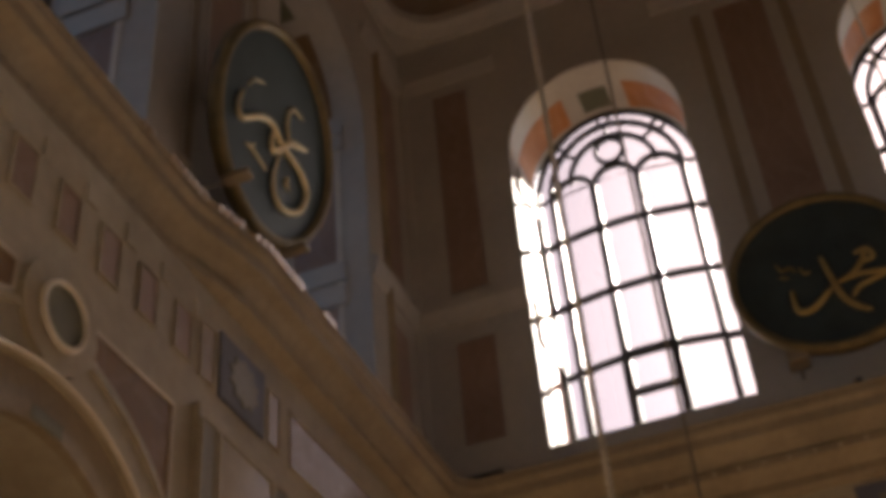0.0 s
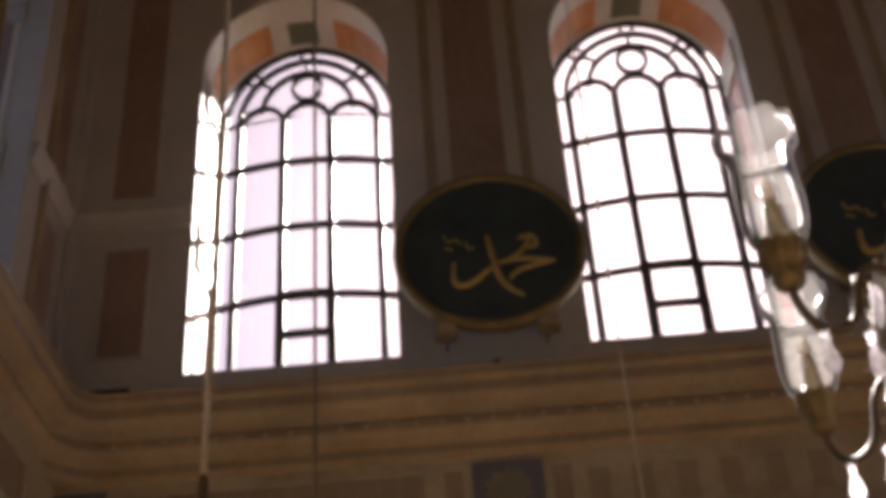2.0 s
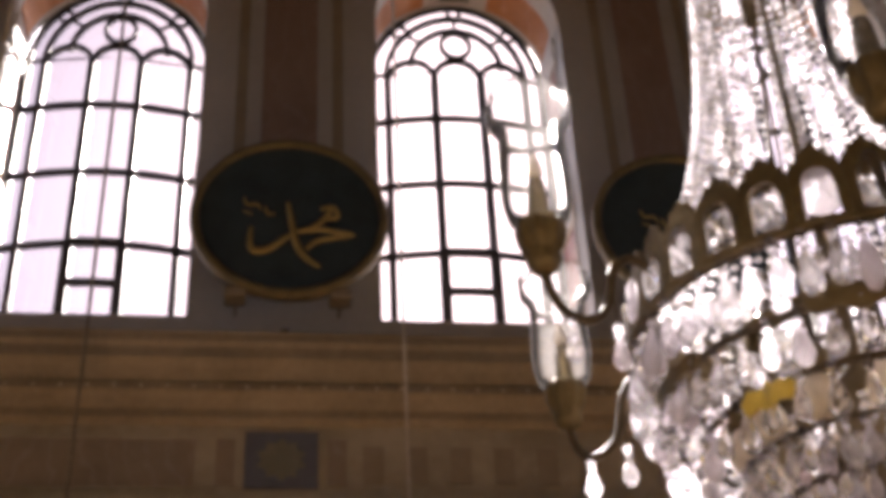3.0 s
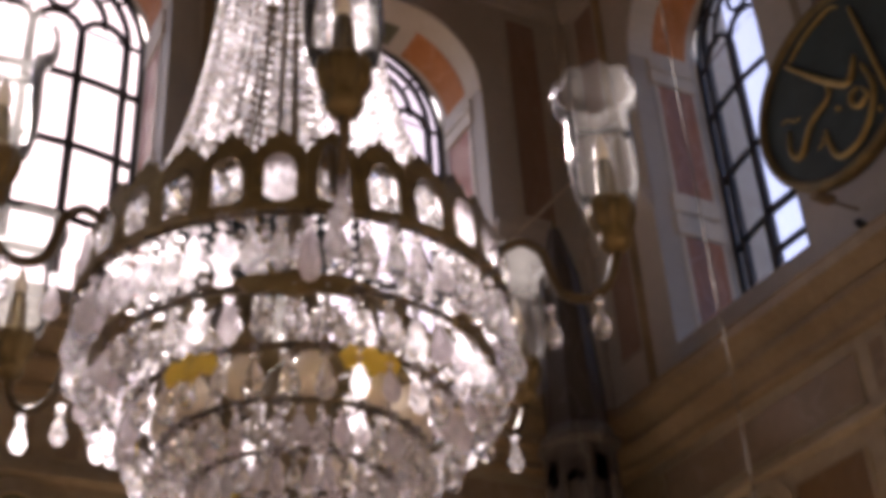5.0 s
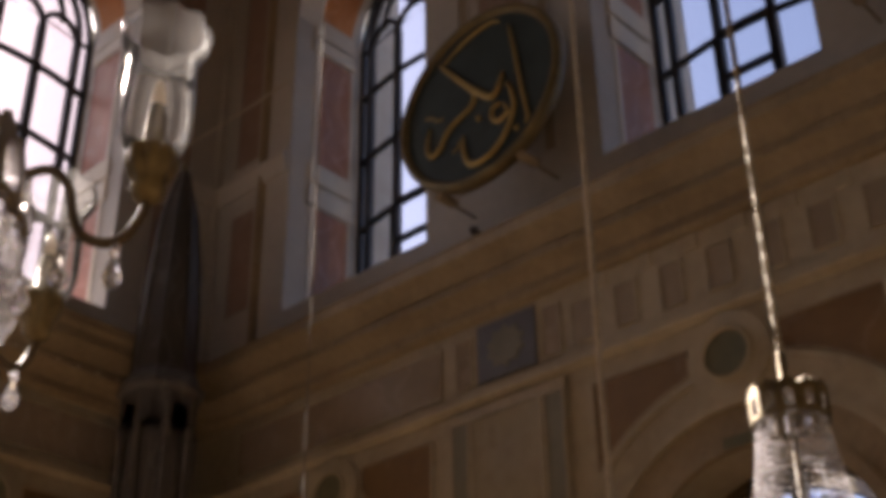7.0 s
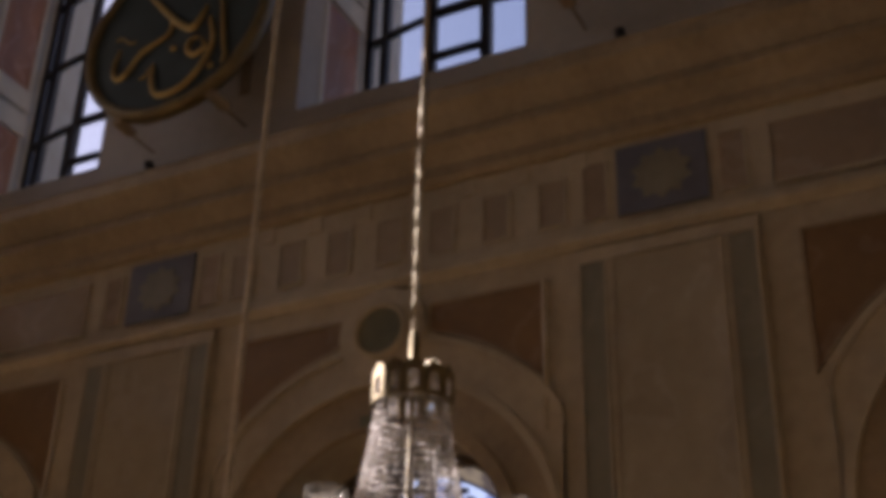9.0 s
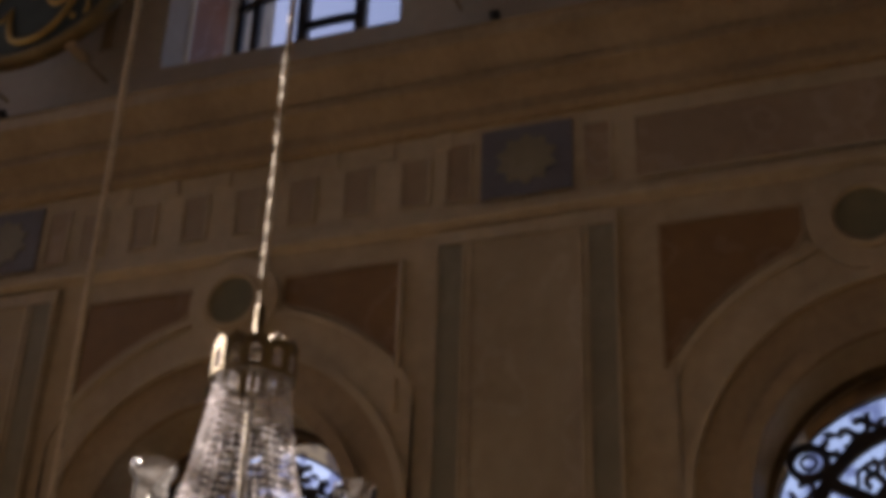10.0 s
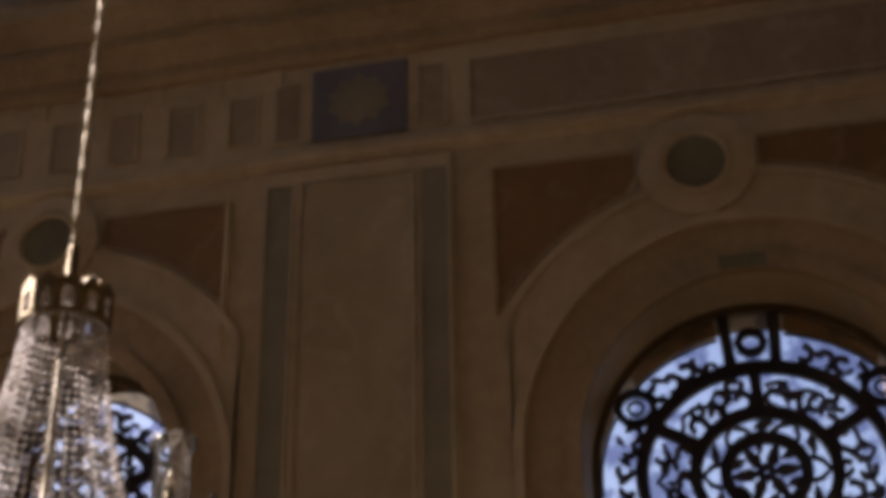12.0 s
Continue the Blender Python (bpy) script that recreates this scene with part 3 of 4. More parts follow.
    for s in (-1, 1):
        a, b = sorted((s * (pitch / 2 + 0.72), s * (half - 0.9)))
        if b - a > 0.3:
            wall_panel(root, side, rect(a, b, 6.16, 6.62), LEDGE, SHEEN, width=0.016, rim=LOWER)
    for u, ur in zip(lows, openings):
        seg = 36
        # stepped archivolt
        for r0, r1, prd, mat in ((0.955, 1.05, 0.045, OCHRE), (1.05, 1.27, 0.012, OCHRE), (1.27, 1.33, 0.05, LOWER), (1.33, 1.55, 0.02, LOWER), (1.55, 1.60, 0.04, LOWER)):
            bm = bmesh.new()
            rows = []
            foot = 0.3 if r1 < 1.3 else 3.4
            for k in range(-1, seg + 2):
                a = math.pi * min(max(k, 0), seg) / seg
                quad = []
                for r, dd in ((r0, LEDGE - 0.01), (r0, LEDGE + prd), (r1, LEDGE + prd), (r1, LEDGE - 0.01)):
                    x, z = -math.cos(a) * r, LOW_Z + math.sin(a) * r
                    x = max(-pitch / 2 + 0.72, min(pitch / 2 - 0.72, x)) if r1 > 1.3 else x
                    if k in (-1, seg + 1):
                        z = foot
                    quad.append(bm.verts.new((u + x, dd, z)))
                rows.append(quad)
            for a, b in zip(rows, rows[1:]):
                for i in range(4):
                    j = (i + 1) % 4
                    if len({tuple(round(q, 4) for q in v.co) for v in (a[i], a[j], b[j], b[i])}) == 4:
                        bm.faces.new((a[i], a[j], b[j], b[i]))
            place("archivolt", side, bm, mat, root)
        if side == "left":
            # a pale bead added as the highlight along the arch
            arc = [(u - math.cos(math.pi * k / seg) * 1.30, LEDGE + 0.055, LOW_Z + math.sin(math.pi * k / seg) * 1.30) for k in range(seg + 1)]
            place("arch_bead", side, tube(bmesh.new(), arc, 0.014, 6), GLEAM, root, "thin pale bead for the arch's highlight", True)
        place("keystone", side, strip_panel(bmesh.new(), rect(u - 0.13, u + 0.13, LOW_Z + 0.965, LOW_Z + 1.045), LEDGE + 0.045, 0.008), OLIVE, root)
        # lining of the arch
        bm = bmesh.new()
        rows = []
        for k in range(-1, seg + 2):
            a = math.pi * min(max(k, 0), seg) / seg
            z = LOW_Z + math.sin(a) * 0.96 if 0 <= k <= seg else 1.0
            rows.append([bm.verts.new((u - math.cos(a) * 0.96, dd, z)) for dd in (LEDGE, -0.42)])
        for a, b in zip(rows, rows[1:]):
            bm.faces.new((a[0], a[1], b[1], b[0]))
        place("arch_lining", side, bm, LOWER, root)
        # spandrels
        for s in (-1, 1):
            edge = ur + s * (pitch / 2 - 0.84)
            reach = abs(edge - u)
            loop = [(ur + s * 0.36, 5.80), (edge, 5.80)]
            for k in range(13):
                x = reach + (abs(ur + s * 0.42 - u) - reach) * k / 12
                if x < 1.62:
                    loop.append((u + s * x, LOW_Z + math.sqrt(max(0.0, 1.63 ** 2 - x * x))))
            loop.append((ur + s * 0.355, 5.62))
            if s > 0:
                loop = loop[::-1]
            # left rims are pale to carry their highlights
            spandrel = wall_panel(root, side, loop, LEDGE, RUST, name="spandrel", width=0.016, rim=GLEAM if side == "left" else OCHRE)
            # a bright bead stands for light caught on this one edge
            if side == "right" and s > 0:
                place("edge_light", side, tube(bmesh.new(), [(edge, LEDGE + 0.02, 4.75), (edge, LEDGE + 0.02, 5.80)], 0.017, 6), EDGE_LIGHT, spandrel, "bright bead for the lit spandrel edge")
        ring = [(ur + 0.19 * math.cos(2 * math.pi * k / 24), LEDGE + 0.075, 5.65 + 0.19 * math.sin(2 * math.pi * k / 24)) for k in range(24)]
        seat = place("roundel_seat", side, strip_panel(bmesh.new(), [(ur + (x - ur) * 1.75, 5.65 + (z - 5.65) * 1.75) for x, _, z in ring], LEDGE, 0.055), LOWER, root)
        place("roundel", side, strip_panel(bmesh.new(), [(x, z) for x, _, z in ring], LEDGE + 0.05, 0.02), OLIVE, seat)
        # the left ring's highlight is put into its pale stone
        place("roundel_ring", side, tube(bmesh.new(), ring, 0.022, 6, True), GLEAM if side == "left" else LOWER, seat)
    return root


FW = (-FRONT_P, 0.0, FRONT_P)
SW = (-SIDE_P, 0.0, SIDE_P)
wall("front", W, FRONT_P, FW)
wall("right", -YC, SIDE_P, SW)
wall("left", -YC, SIDE_P, SW)
back = wall("back", W, FRONT_P, ())
n = 0
for side, us in (("front", FW), ("right", SW), ("left", SW)):
    for u in us:
        n += 1
        glazing("window_%d" % n, side, u, "tall arched window with a bowed black iron lattice and clear panes")
        n += 1
        low_u = u + (0 if side == "front" or u == 0 else math.copysign(LOW_OUT, u))
        lower_glazing("window_%d" % n, side, low_u, "low arched window with a wrought-iron rose lattice")

# cornice round the room, with rounded corners
BREAKS = ((-4.45, 0.0), (-5.15, 0.14), (-7.53, 0.14), (-8.23, 0.0))   # where the left cornice draws back, and by how much


def step_back(y):
    for (ya, oa), (yb, ob) in zip(BREAKS, BREAKS[1:]):
        if yb <= y <= ya:
            return oa + (ob - oa) * (y - ya) / (yb - ya)
    return 0.0


def room_path(R=0.75, seg=10):
    out = []
    x0, x1, y0, y1 = -W, W, 2 * YC, 0.0
    for cx, cy, a0 in ((x1 - R, y1 - R, 0), (x0 + R, y1 - R, 90), (x0 + R, y0 + R, 180), (x1 - R, y0 + R, 270)):
        for k in range(seg + 1):
            a = radians(a0 + 90 * k / seg)
            out.append((cx + R * math.cos(a), cy + R * math.sin(a), -math.cos(a), -math.sin(a)))
        if a0 == 90:
            out += [(x0 - off, yb, 1.0, 0.0) for yb, off in BREAKS]
    return out


def run_cornice(name, prof, material, label):
    bm = bmesh.new()
    rings = []
    for x, y, nx, ny in room_path():
        low = max(0.0, -nx) if name in ("trim_cornice", "trim_fillet") else 0.0   # the uppermost step is left out along the right wall
        ring = []
        for d, z in prof:
            if z > 7.33:
                d, z = d - 0.05 * low * (d > 0.3), z - 0.105 * low
            ring.append(bm.verts.new((x + nx * d, y + ny * d, z)))
        rings.append(ring)
    m = len(prof)
    for i in range(len(rings)):
        a, b = rings[i], rings[(i + 1) % len(rings)]
        for k in range(m):
            bm.faces.new((a[k], a[(k + 1) % m], b[(k + 1) % m], b[k]))
    return tagged(part(name, bm, material, None), label, "cornice", kind="structure")


cornice = run_cornice("trim_cornice", [(-0.6, 6.74), (0.16, 6.74), (0.20, 6.78), (0.20, 6.86), (0.27, 6.93), (0.34, 6.97), (0.34, 7.02), (0.30, 7.03), (0.30, 7.06),
                             (0.38, 7.16), (0.46, 7.22), (0.46, 7.32), (0.50, 7.36), (0.50, 7.44), (0.44, 7.47), (0.10, 7.52), (-0.6, 7.52)],
            OCHRE, "heavy ochre moulded cornice with rounded corners along the walls")
run_cornice("trim_frieze", [(-0.6, 5.98), (0.13, 5.98), (0.19, 6.02), (0.19, 6.07), (0.13, 6.09), (-0.6, 6.09)], LOWER,
            "narrow moulded band below the frieze")
run_cornice("trim_crown", [(-0.6, 14.0), (0.06, 14.0), (0.12, 14.08), (0.2, 14.15), (0.2, 14.3), (-0.6, 14.3)], GREY,
            "grey crown moulding under the dome")

run_cornice("trim_fillet", [(0.485, 7.432), (0.508, 7.432), (0.516, 7.444), (0.508, 7.456), (0.485, 7.456)], OCHRE,
            "thin fillet along the upper edge of the cornice")


def cornice_row(name, side, half, step, z0, z1, d0, d1, width, label):
    """A row of small pearls along the cornice."""
    vs, fs = [], []
    n = int(2 * (half - 0.8) / step)
    ib = bmesh.new()
    bmesh.ops.create_icosphere(ib, subdivisions=1, radius=0.5)
    ib.verts.index_update()
    shape = [v.co.copy() for v in ib.verts]
    faces = [tuple(v.index for v in f.verts) for f in ib.faces]
    ib.free()
    m = wall_pose(side)
    for k in range(n + 1):
        u = -(half - 0.8) + 2 * (half - 0.8) * k / n
        o = len(vs)
        back = step_back((m @ Vector((u, 0, 0))).y) if side == "left" else 0.0
        vs.extend(m @ Vector((u + c.x * width, (d0 + d1) / 2 - back + c.y * (d1 - d0), (z0 + z1) / 2 + c.z * (z1 - z0))) for c in shape)
        fs.extend(tuple(o + q for q in f) for f in faces)
    me = bpy.data.meshes.new(name)
    me.from_pydata(vs, [], fs)
    # front pearls get a paler stone that carries their glints
    me.materials.append(GLINT_PEARL if side == "front" else OCHRE)
    ob = new(name, me)
    ob.parent = cornice
    return tagged(ob, label, kind="stuff")


for side, half in (("front", W), ("right", -YC), ("left", -YC)):
    cornice_row("pearl_course", side, half, 0.22, 6.985, 7.035, 0.325, 0.355, 0.05, "row of small pearls")


def glint_edge(ya, yb, toothed=True, pitch=0.071):
    """A glint built into the cornice edge: bright facets turned to the window, over small teeth."""
    bm = bmesh.new()
    for k in range(int((yb - ya) / pitch)):
        y0 = ya + k * pitch
        x0, deep = -W + 0.527 - step_back(y0), -3.3 - y0
        turn, tilt = math.tan(radians(1.0 + 3.5 * deep)), math.tan(radians(5.0 + 1.5 * deep))
        for length, z0, z1, out in ((0.067, 7.436, 7.466, 0.0),) + (((0.024, 7.392, 7.433, 0.004),) if toothed else ()):
            ring = [bm.verts.new((x0 - out - turn * (y - y0) - tilt * (z1 - z), y, z)) for y, z in ((y0, z0), (y0 + length, z0), (y0 + length, z1), (y0, z1))]
            back = [bm.verts.new((x0 - 0.035, v.co.y, v.co.z)) for v in ring]
            bm.faces.new(ring)
            bm.faces.new(back[::-1])
            for q in range(4):
                bm.faces.new((ring[q], back[q], back[(q + 1) % 4], ring[(q + 1) % 4]))
    part("glint_edge", bm, GLINT, cornice, "bright facets and teeth for the glint on the cornice edge")


# stretches of the edge where the glint is added
for ya, yb in ((-5.90, -5.72), (-5.55, -5.02), (-4.97, -4.64), (-4.58, -3.81)):
    glint_edge(ya, yb)
glint_edge(-3.53, -3.27, False)

bm = bmesh.new()
box(bm, (-W - THICK, 2 * YC - THICK, -0.3), (W + THICK, THICK, 0.0))
tagged(part("floor", bm, CARPET), "sand-coloured carpeted hall floor", "floor", kind="structure")


def vault(x, y):
    """Height of the vault over a place of the floor."""
    a, b = 1 - (x / (W + 0.55)) ** 2, 1 - ((y - YC) / (-YC + 0.55)) ** 2
    return 14.15 + 3.4 * math.sqrt(max(0.0, a) * max(0.0, b))


bm = bmesh.new()
G = 28
grid = [[bm.verts.new((-W - 0.55 + (2 * W + 1.1) * i / G, YC + (-YC + 0.55) * (2 * j / G - 1), 0)) for j in range(G + 1)] for i in range(G + 1)]
for row in grid:
    for v in row:
        v.co.z = vault(v.co.x, v.co.y)
for i in range(G):
    for j in range(G):
        bm.faces.new((grid[i][j], grid[i + 1][j], grid[i + 1][j + 1], grid[i][j + 1]))
ceil = tagged(part("ceiling", bm, DOMEMAT, smooth=True), "painted vault closing the hall", "ceiling", kind="structure")
ceil.modifiers.new("shell", "SOLIDIFY").thickness = -0.25

# dark slot on the cornice ledge, built as a flat black box
bm = bmesh.new()
box(bm, (-5.68, -0.46, 7.455), (-5.22, -0.36, 7.53), 0.012)
tagged(part("cornice_slot", bm, IRON), "flat black box for the dark slot on the cornice ledge", "lamp")

# ---------------------------------------------------------------- medallions
def stroke(bm, pts, r):
    """A brush stroke of flattened gold on the board, thick in the middle."""
    P = [Vector((x, 0, z)) for x, z in pts]
    fine = []
    for i in range(len(P) - 1):
        p0, p1, p2, p3 = P[max(i - 1, 0)], P[i], P[i + 1], P[min(i + 2, len(P) - 1)]
        for k in range(5):
            t = k / 5
            fine.append(0.5 * ((2 * p1) + (p2 - p0) * t + (2 * p0 - 5 * p1 + 4 * p2 - p3) * t * t + (3 * p1 - p0 - 3 * p2 + p3) * t ** 3))
    fine.append(P[-1])
    tube(bm, [(p.x, 0.03, p.z) for p in fine], r, 6, taper=lambda f: 0.45 + 0.55 * math.sin(math.pi * min(1, f * 1.05)) ** 0.5 if f < 0.95 else 0.4)


def medallion(side, u, z, d, tilt, strokes, label, Rm=0.917):
    root = empty("wall_medallion")
    tagged(root, label, "medallion", "round medallions of the upper walls")
    local = Matrix.Translation((u, d, z)) @ Matrix.Rotation(radians(tilt), 4, "X")

    def add(nm, bm, mat, lab="", smooth=False):
        bm.transform(local)
        place(nm, side, bm, mat, root, lab, smooth)
    bm = bmesh.new()
    lathe(bm, [(0.001, -0.05), (Rm * 0.9, -0.05), (Rm * 0.93, 0.02), (Rm * 0.9, 0.022), (0.001, 0.024)], 56)
    bm.transform(Matrix.Rotation(radians(-90), 4, "X"))
    add("board", bm, VERDE, "dark green painted board")
    bm = bmesh.new()
    lathe(bm, [(Rm * 0.90, -0.05), (Rm * 1.0, -0.05), (Rm * 1.0, 0.03), (Rm * 0.985, 0.06), (Rm * 0.95, 0.07), (Rm * 0.915, 0.05), (Rm * 0.905, 0.02)], 56)
    bm.transform(Matrix.Rotation(radians(-90), 4, "X"))
    add("rim", bm, RIM, "worn gilt rim", True)
    for pts, r in strokes:
        bm = bmesh.new()
        stroke(bm, pts, r)
        # left strokes have their glare put into a lighter gold
        add("gold_stroke", bm, LIT_GILT if side == "left" else GILT, "", True)
    for s in (-0.47, 0.47):
        foot = z - math.sqrt(Rm * Rm - s * s)
        bm = bmesh.new()
        w = 0.10 if side == "front" else 0.05
        box(bm, (u + s - w, d * 0.62, foot - w), (u + s + w, d + 0.05, foot), 0.02)
        cleat = place("bracket", side, bm, DUSK, root, "brown wooden cleat")
        rod = tube(bmesh.new(), [(u + s, -0.01, foot - 0.04), (u + s, d * 0.64, foot - 0.04)], 0.014, 6)
        place("rod", side, rod, DUSK, cleat, "thin painted rod")
    return root


FRONT_STROKES = [([(-0.02, 0.15), (0.00, 0.00), (0.03, -0.17), (0.06, -0.33), (0.12, -0.45), (0.21, -0.54), (0.28, -0.58)], 0.034),
    ([(-0.35, -0.15), (-0.36, -0.30), (-0.34, -0.40), (-0.25, -0.42), (-0.15, -0.37), (-0.04, -0.27), (0.06, -0.19)], 0.034),
    ([(0.06, -0.19), (0.17, -0.16), (0.28, -0.08), (0.36, 0.03), (0.35, 0.10), (0.28, 0.08)], 0.028),
    ([(0.28, 0.08), (0.39, 0.11), (0.44, 0.01), (0.38, -0.03), (0.29, -0.02)], 0.026),
    ([(0.13, -0.18), (0.29, -0.16), (0.47, -0.19), (0.60, -0.21)], 0.026),
    ([(0.16, -0.39), (0.24, -0.30), (0.40, -0.25), (0.60, -0.21)], 0.026),
    ([(-0.43, 0.20), (-0.39, 0.11), (-0.31, 0.12), (-0.26, 0.05)], 0.012),
    ([(-0.23, 0.10), (-0.20, 0.01), (-0.14, 0.02)], 0.012),
    ([(-0.43, 0.04), (-0.34, 0.00)], 0.01),
    ([(0.15, -0.46), (0.17, -0.49)], 0.022)]
LOOP_STROKES = [([(-0.57, -0.03), (-0.58, -0.17), (-0.50, -0.24), (-0.28, -0.05), (-0.10, 0.01), (0.10, -0.05), (0.41, -0.07), (0.56, -0.16), (0.54, -0.34), (0.42, -0.46), (0.25, -0.53), (0.11, -0.46), (0.06, -0.29), (0.10, -0.07)], 0.032),
    ([(-0.07, -0.01), (-0.06, -0.13), (-0.01, -0.17), (0.09, -0.07), (0.19, 0.06), (0.31, 0.12), (0.44, 0.18)], 0.034),
    ([(0.18, 0.06), (0.11, 0.13), (0.08, 0.22), (0.09, 0.33), (0.17, 0.37), (0.28, 0.38)], 0.018),
    ([(0.27, -0.23), (0.25, -0.30), (0.32, -0.31)], 0.018),
    ([(-0.35, -0.38), (-0.25, -0.37), (-0.15, -0.38), (-0.04, -0.39)], 0.013),
    ([(-0.38, -0.39), (-0.29, -0.35), (-0.26, -0.30)], 0.011),
    ([(-0.53, 0.05), (-0.46, 0.17), (-0.32, 0.25)], 0.01)]
TRI_STROKES = [([(-0.47, 0.60), (-0.12, 0.17), (0.13, -0.08), (0.23, -0.07), (0.31, 0.11)], 0.036),
    ([(-0.44, 0.58), (-0.15, 0.73), (0.14, 0.78), (0.26, 0.72)], 0.018),
    ([(0.37, 0.62), (0.46, 0.13), (0.55, -0.37), (0.58, -0.51), (0.55, -0.58)], 0.022),
    ([(-0.07, 0.14), (-0.05, -0.07), (-0.31, -0.20), (-0.44, -0.38), (-0.54, -0.42), (-0.60, -0.29), (-0.57, -0.09)], 0.026),
    ([(0.36, -0.03), (0.43, -0.33), (0.34, -0.57), (0.20, -0.71), (0.03, -0.75), (-0.09, -0.70), (-0.15, -0.53), (-0.16, -0.37)], 0.03),
    ([(0.27, -0.22), (0.19, -0.24), (0.18, -0.34), (0.25, -0.41), (0.33, -0.38), (0.36, -0.35), (0.30, -0.24)], 0.026),
    ([(0.02, -0.25), (0.03, -0.29)], 0.03),
    ([(0.44, -0.56), (0.46, -0.61)], 0.028),
    ([(-0.64, 0.04), (-0.57, 0.04), (-0.48, -0.04), (-0.41, -0.04)], 0.011),
    ([(-0.29, -0.49), (-0.22, -0.47), (-0.20, -0.40)], 0.011)]
LAB = "round dark green board with gilt rim and gold brush strokes"
for side, u, d, tilt, marks, radius in (("front", 1.89, 0.41, 3, FRONT_STROKES, 0.917), ("left", 2.10, 0.45, -12, LOOP_STROKES, 0.911), ("right", 1.97, 0.46, 3, TRI_STROKES, 0.945)):
    for s in (-1, 1):
        medallion(side, s * u, 8.74, d, tilt, marks, LAB, radius)

# ---------------------------------------------------------------- chandeliers
def drop_mesh(name, w, h, material):
    """A cut pendant: a small cut stone over a long drop with crossed facets."""
    bm = bmesh.new()
    lathe(bm, [(0.0006, 0.0), (w * 0.26, -h * 0.06), (w * 0.26, -h * 0.10), (0.0006, -h * 0.16)], 6)
    rings = []
    for q, (r, z) in enumerate(((0.10, -0.15), (0.30, -0.36), (0.47, -0.62), (0.50, -0.74), (0.30, -0.93))):
        rings.append([bm.verts.new((w * r * math.cos(math.pi * (2 * k + q % 2) / 6), w * r * math.sin(math.pi * (2 * k + q % 2) / 6), h * z)) for k in range(6)])
    for q, (lo, hi) in enumerate(zip(rings, rings[1:])):
        for k in range(6):
            j = (k + 1) % 6
            if q % 2 == 0:
                bm.faces.new((lo[k], lo[j], hi[k]))
                bm.faces.new((lo[j], hi[j], hi[k]))
            else:
                bm.faces.new((lo[k], lo[j], hi[j]))
                bm.faces.new((lo[k], hi[j], hi[k]))
    top, foot = bm.verts.new((0, 0, -h * 0.14)), bm.verts.new((0, 0, -h))
    for k in range(6):
        j = (k + 1) % 6
        bm.faces.new((rings[0][j], rings[0][k], top))
        bm.faces.new((rings[-1][k], rings[-1][j], foot))
    bmesh.ops.recalc_face_normals(bm, faces=bm.faces[:])
    return mesh_of(bm, name, material)


def plate_mesh(name, w, h, material):
    """A flat cut plate with a rounded head, a pointed foot and bevelled faces."""
    bm = bmesh.new()
    out = [(w / 2 * math.cos(math.pi * k / 6), -w / 2 + w / 2 * math.sin(math.pi * k / 6)) for k in range(7)] + [(-w / 2, -h * 0.86), (0, -h), (w / 2, -h * 0.86)]
    ring = [bm.verts.new((x, 0, z)) for x, z in out]
    for s in (-1, 1):
        mid = [bm.verts.new((x * 0.66, s * 0.008, -h * 0.5 + (z + h * 0.5) * 0.78)) for x, z in out]
        tip = [bm.verts.new((0, s * 0.003, -h * 0.35)), bm.verts.new((0, s * 0.014, -h * 0.70))]
        for i in range(10):
            j = (i + 1) % 10
            bm.faces.new((ring[i], ring[j], mid[j], mid[i]))
            bm.faces.new((mid[i], mid[j], tip[0 if i < 6 or i == 9 else 1]))
        bm.faces.new((mid[6], tip[1], tip[0]))
        bm.faces.new((mid[9], tip[0], tip[1]))
    return mesh_of(bm, name, material)


DROP = drop_mesh("pendant", 0.034, 0.080, CRYSTAL)
LONG = drop_mesh("pendant_long", 0.036, 0.108, CRYSTAL)
SHORT = drop_mesh("pendant_short", 0.030, 0.064, CRYSTAL)
TINY = drop_mesh("pendant_tiny", 0.025, 0.054, CRYSTAL)
TEAR = drop_mesh("teardrop", 0.032, 0.070, CRYSTAL)
PLATE = plate_mesh("plate", 0.050, 0.094, CRYSTAL)
SMALL_PLATE = plate_mesh("crown_plate", 0.044, 0.098, CRYSTAL)


bmb = bmesh.new()
bmesh.ops.create_icosphere(bmb, subdivisions=1, radius=0.009)
BEADLET = mesh_of(bmb, "bead", BEAD)


def hoop(bm, r, z, w, h, seg=48):
    lathe(bm, [(r - w, z - h), (r + w, z - h), (r + w, z + h), (r - w, z + h), (r - w, z - h)], seg)


def arcade_bay(w, z0, z1, top, post=0.011):
    """One bay of a pierced gallery: two half posts, a round arch and a leafy crest."""
    hw, a = w / 2, w / 2 - post
    crest = [(-1.0, z1 - 0.010), (-0.90, z1 + 0.006), (-0.78, z1 - 0.004), (-0.66, z1 + 0.010), (-0.60, top - 0.016), (-0.48, top - 0.006), (-0.40, top - 0.015), (-0.26, top - 0.008),
             (-0.18, top - 0.003), (0.0, top + 0.006)]
    crest += [(-f, z) for f, z in crest[-2::-1]]
    out = [(-hw, z0)] + [(f * hw, z) for f, z in crest] + [(hw, z0), (a, z0)]
    spring = z1 - 0.030 - a
    out += [(a * math.cos(math.pi * k / 8), spring + a * math.sin(math.pi * k / 8)) for k in range(9)] + [(-a, z0)]
    return out


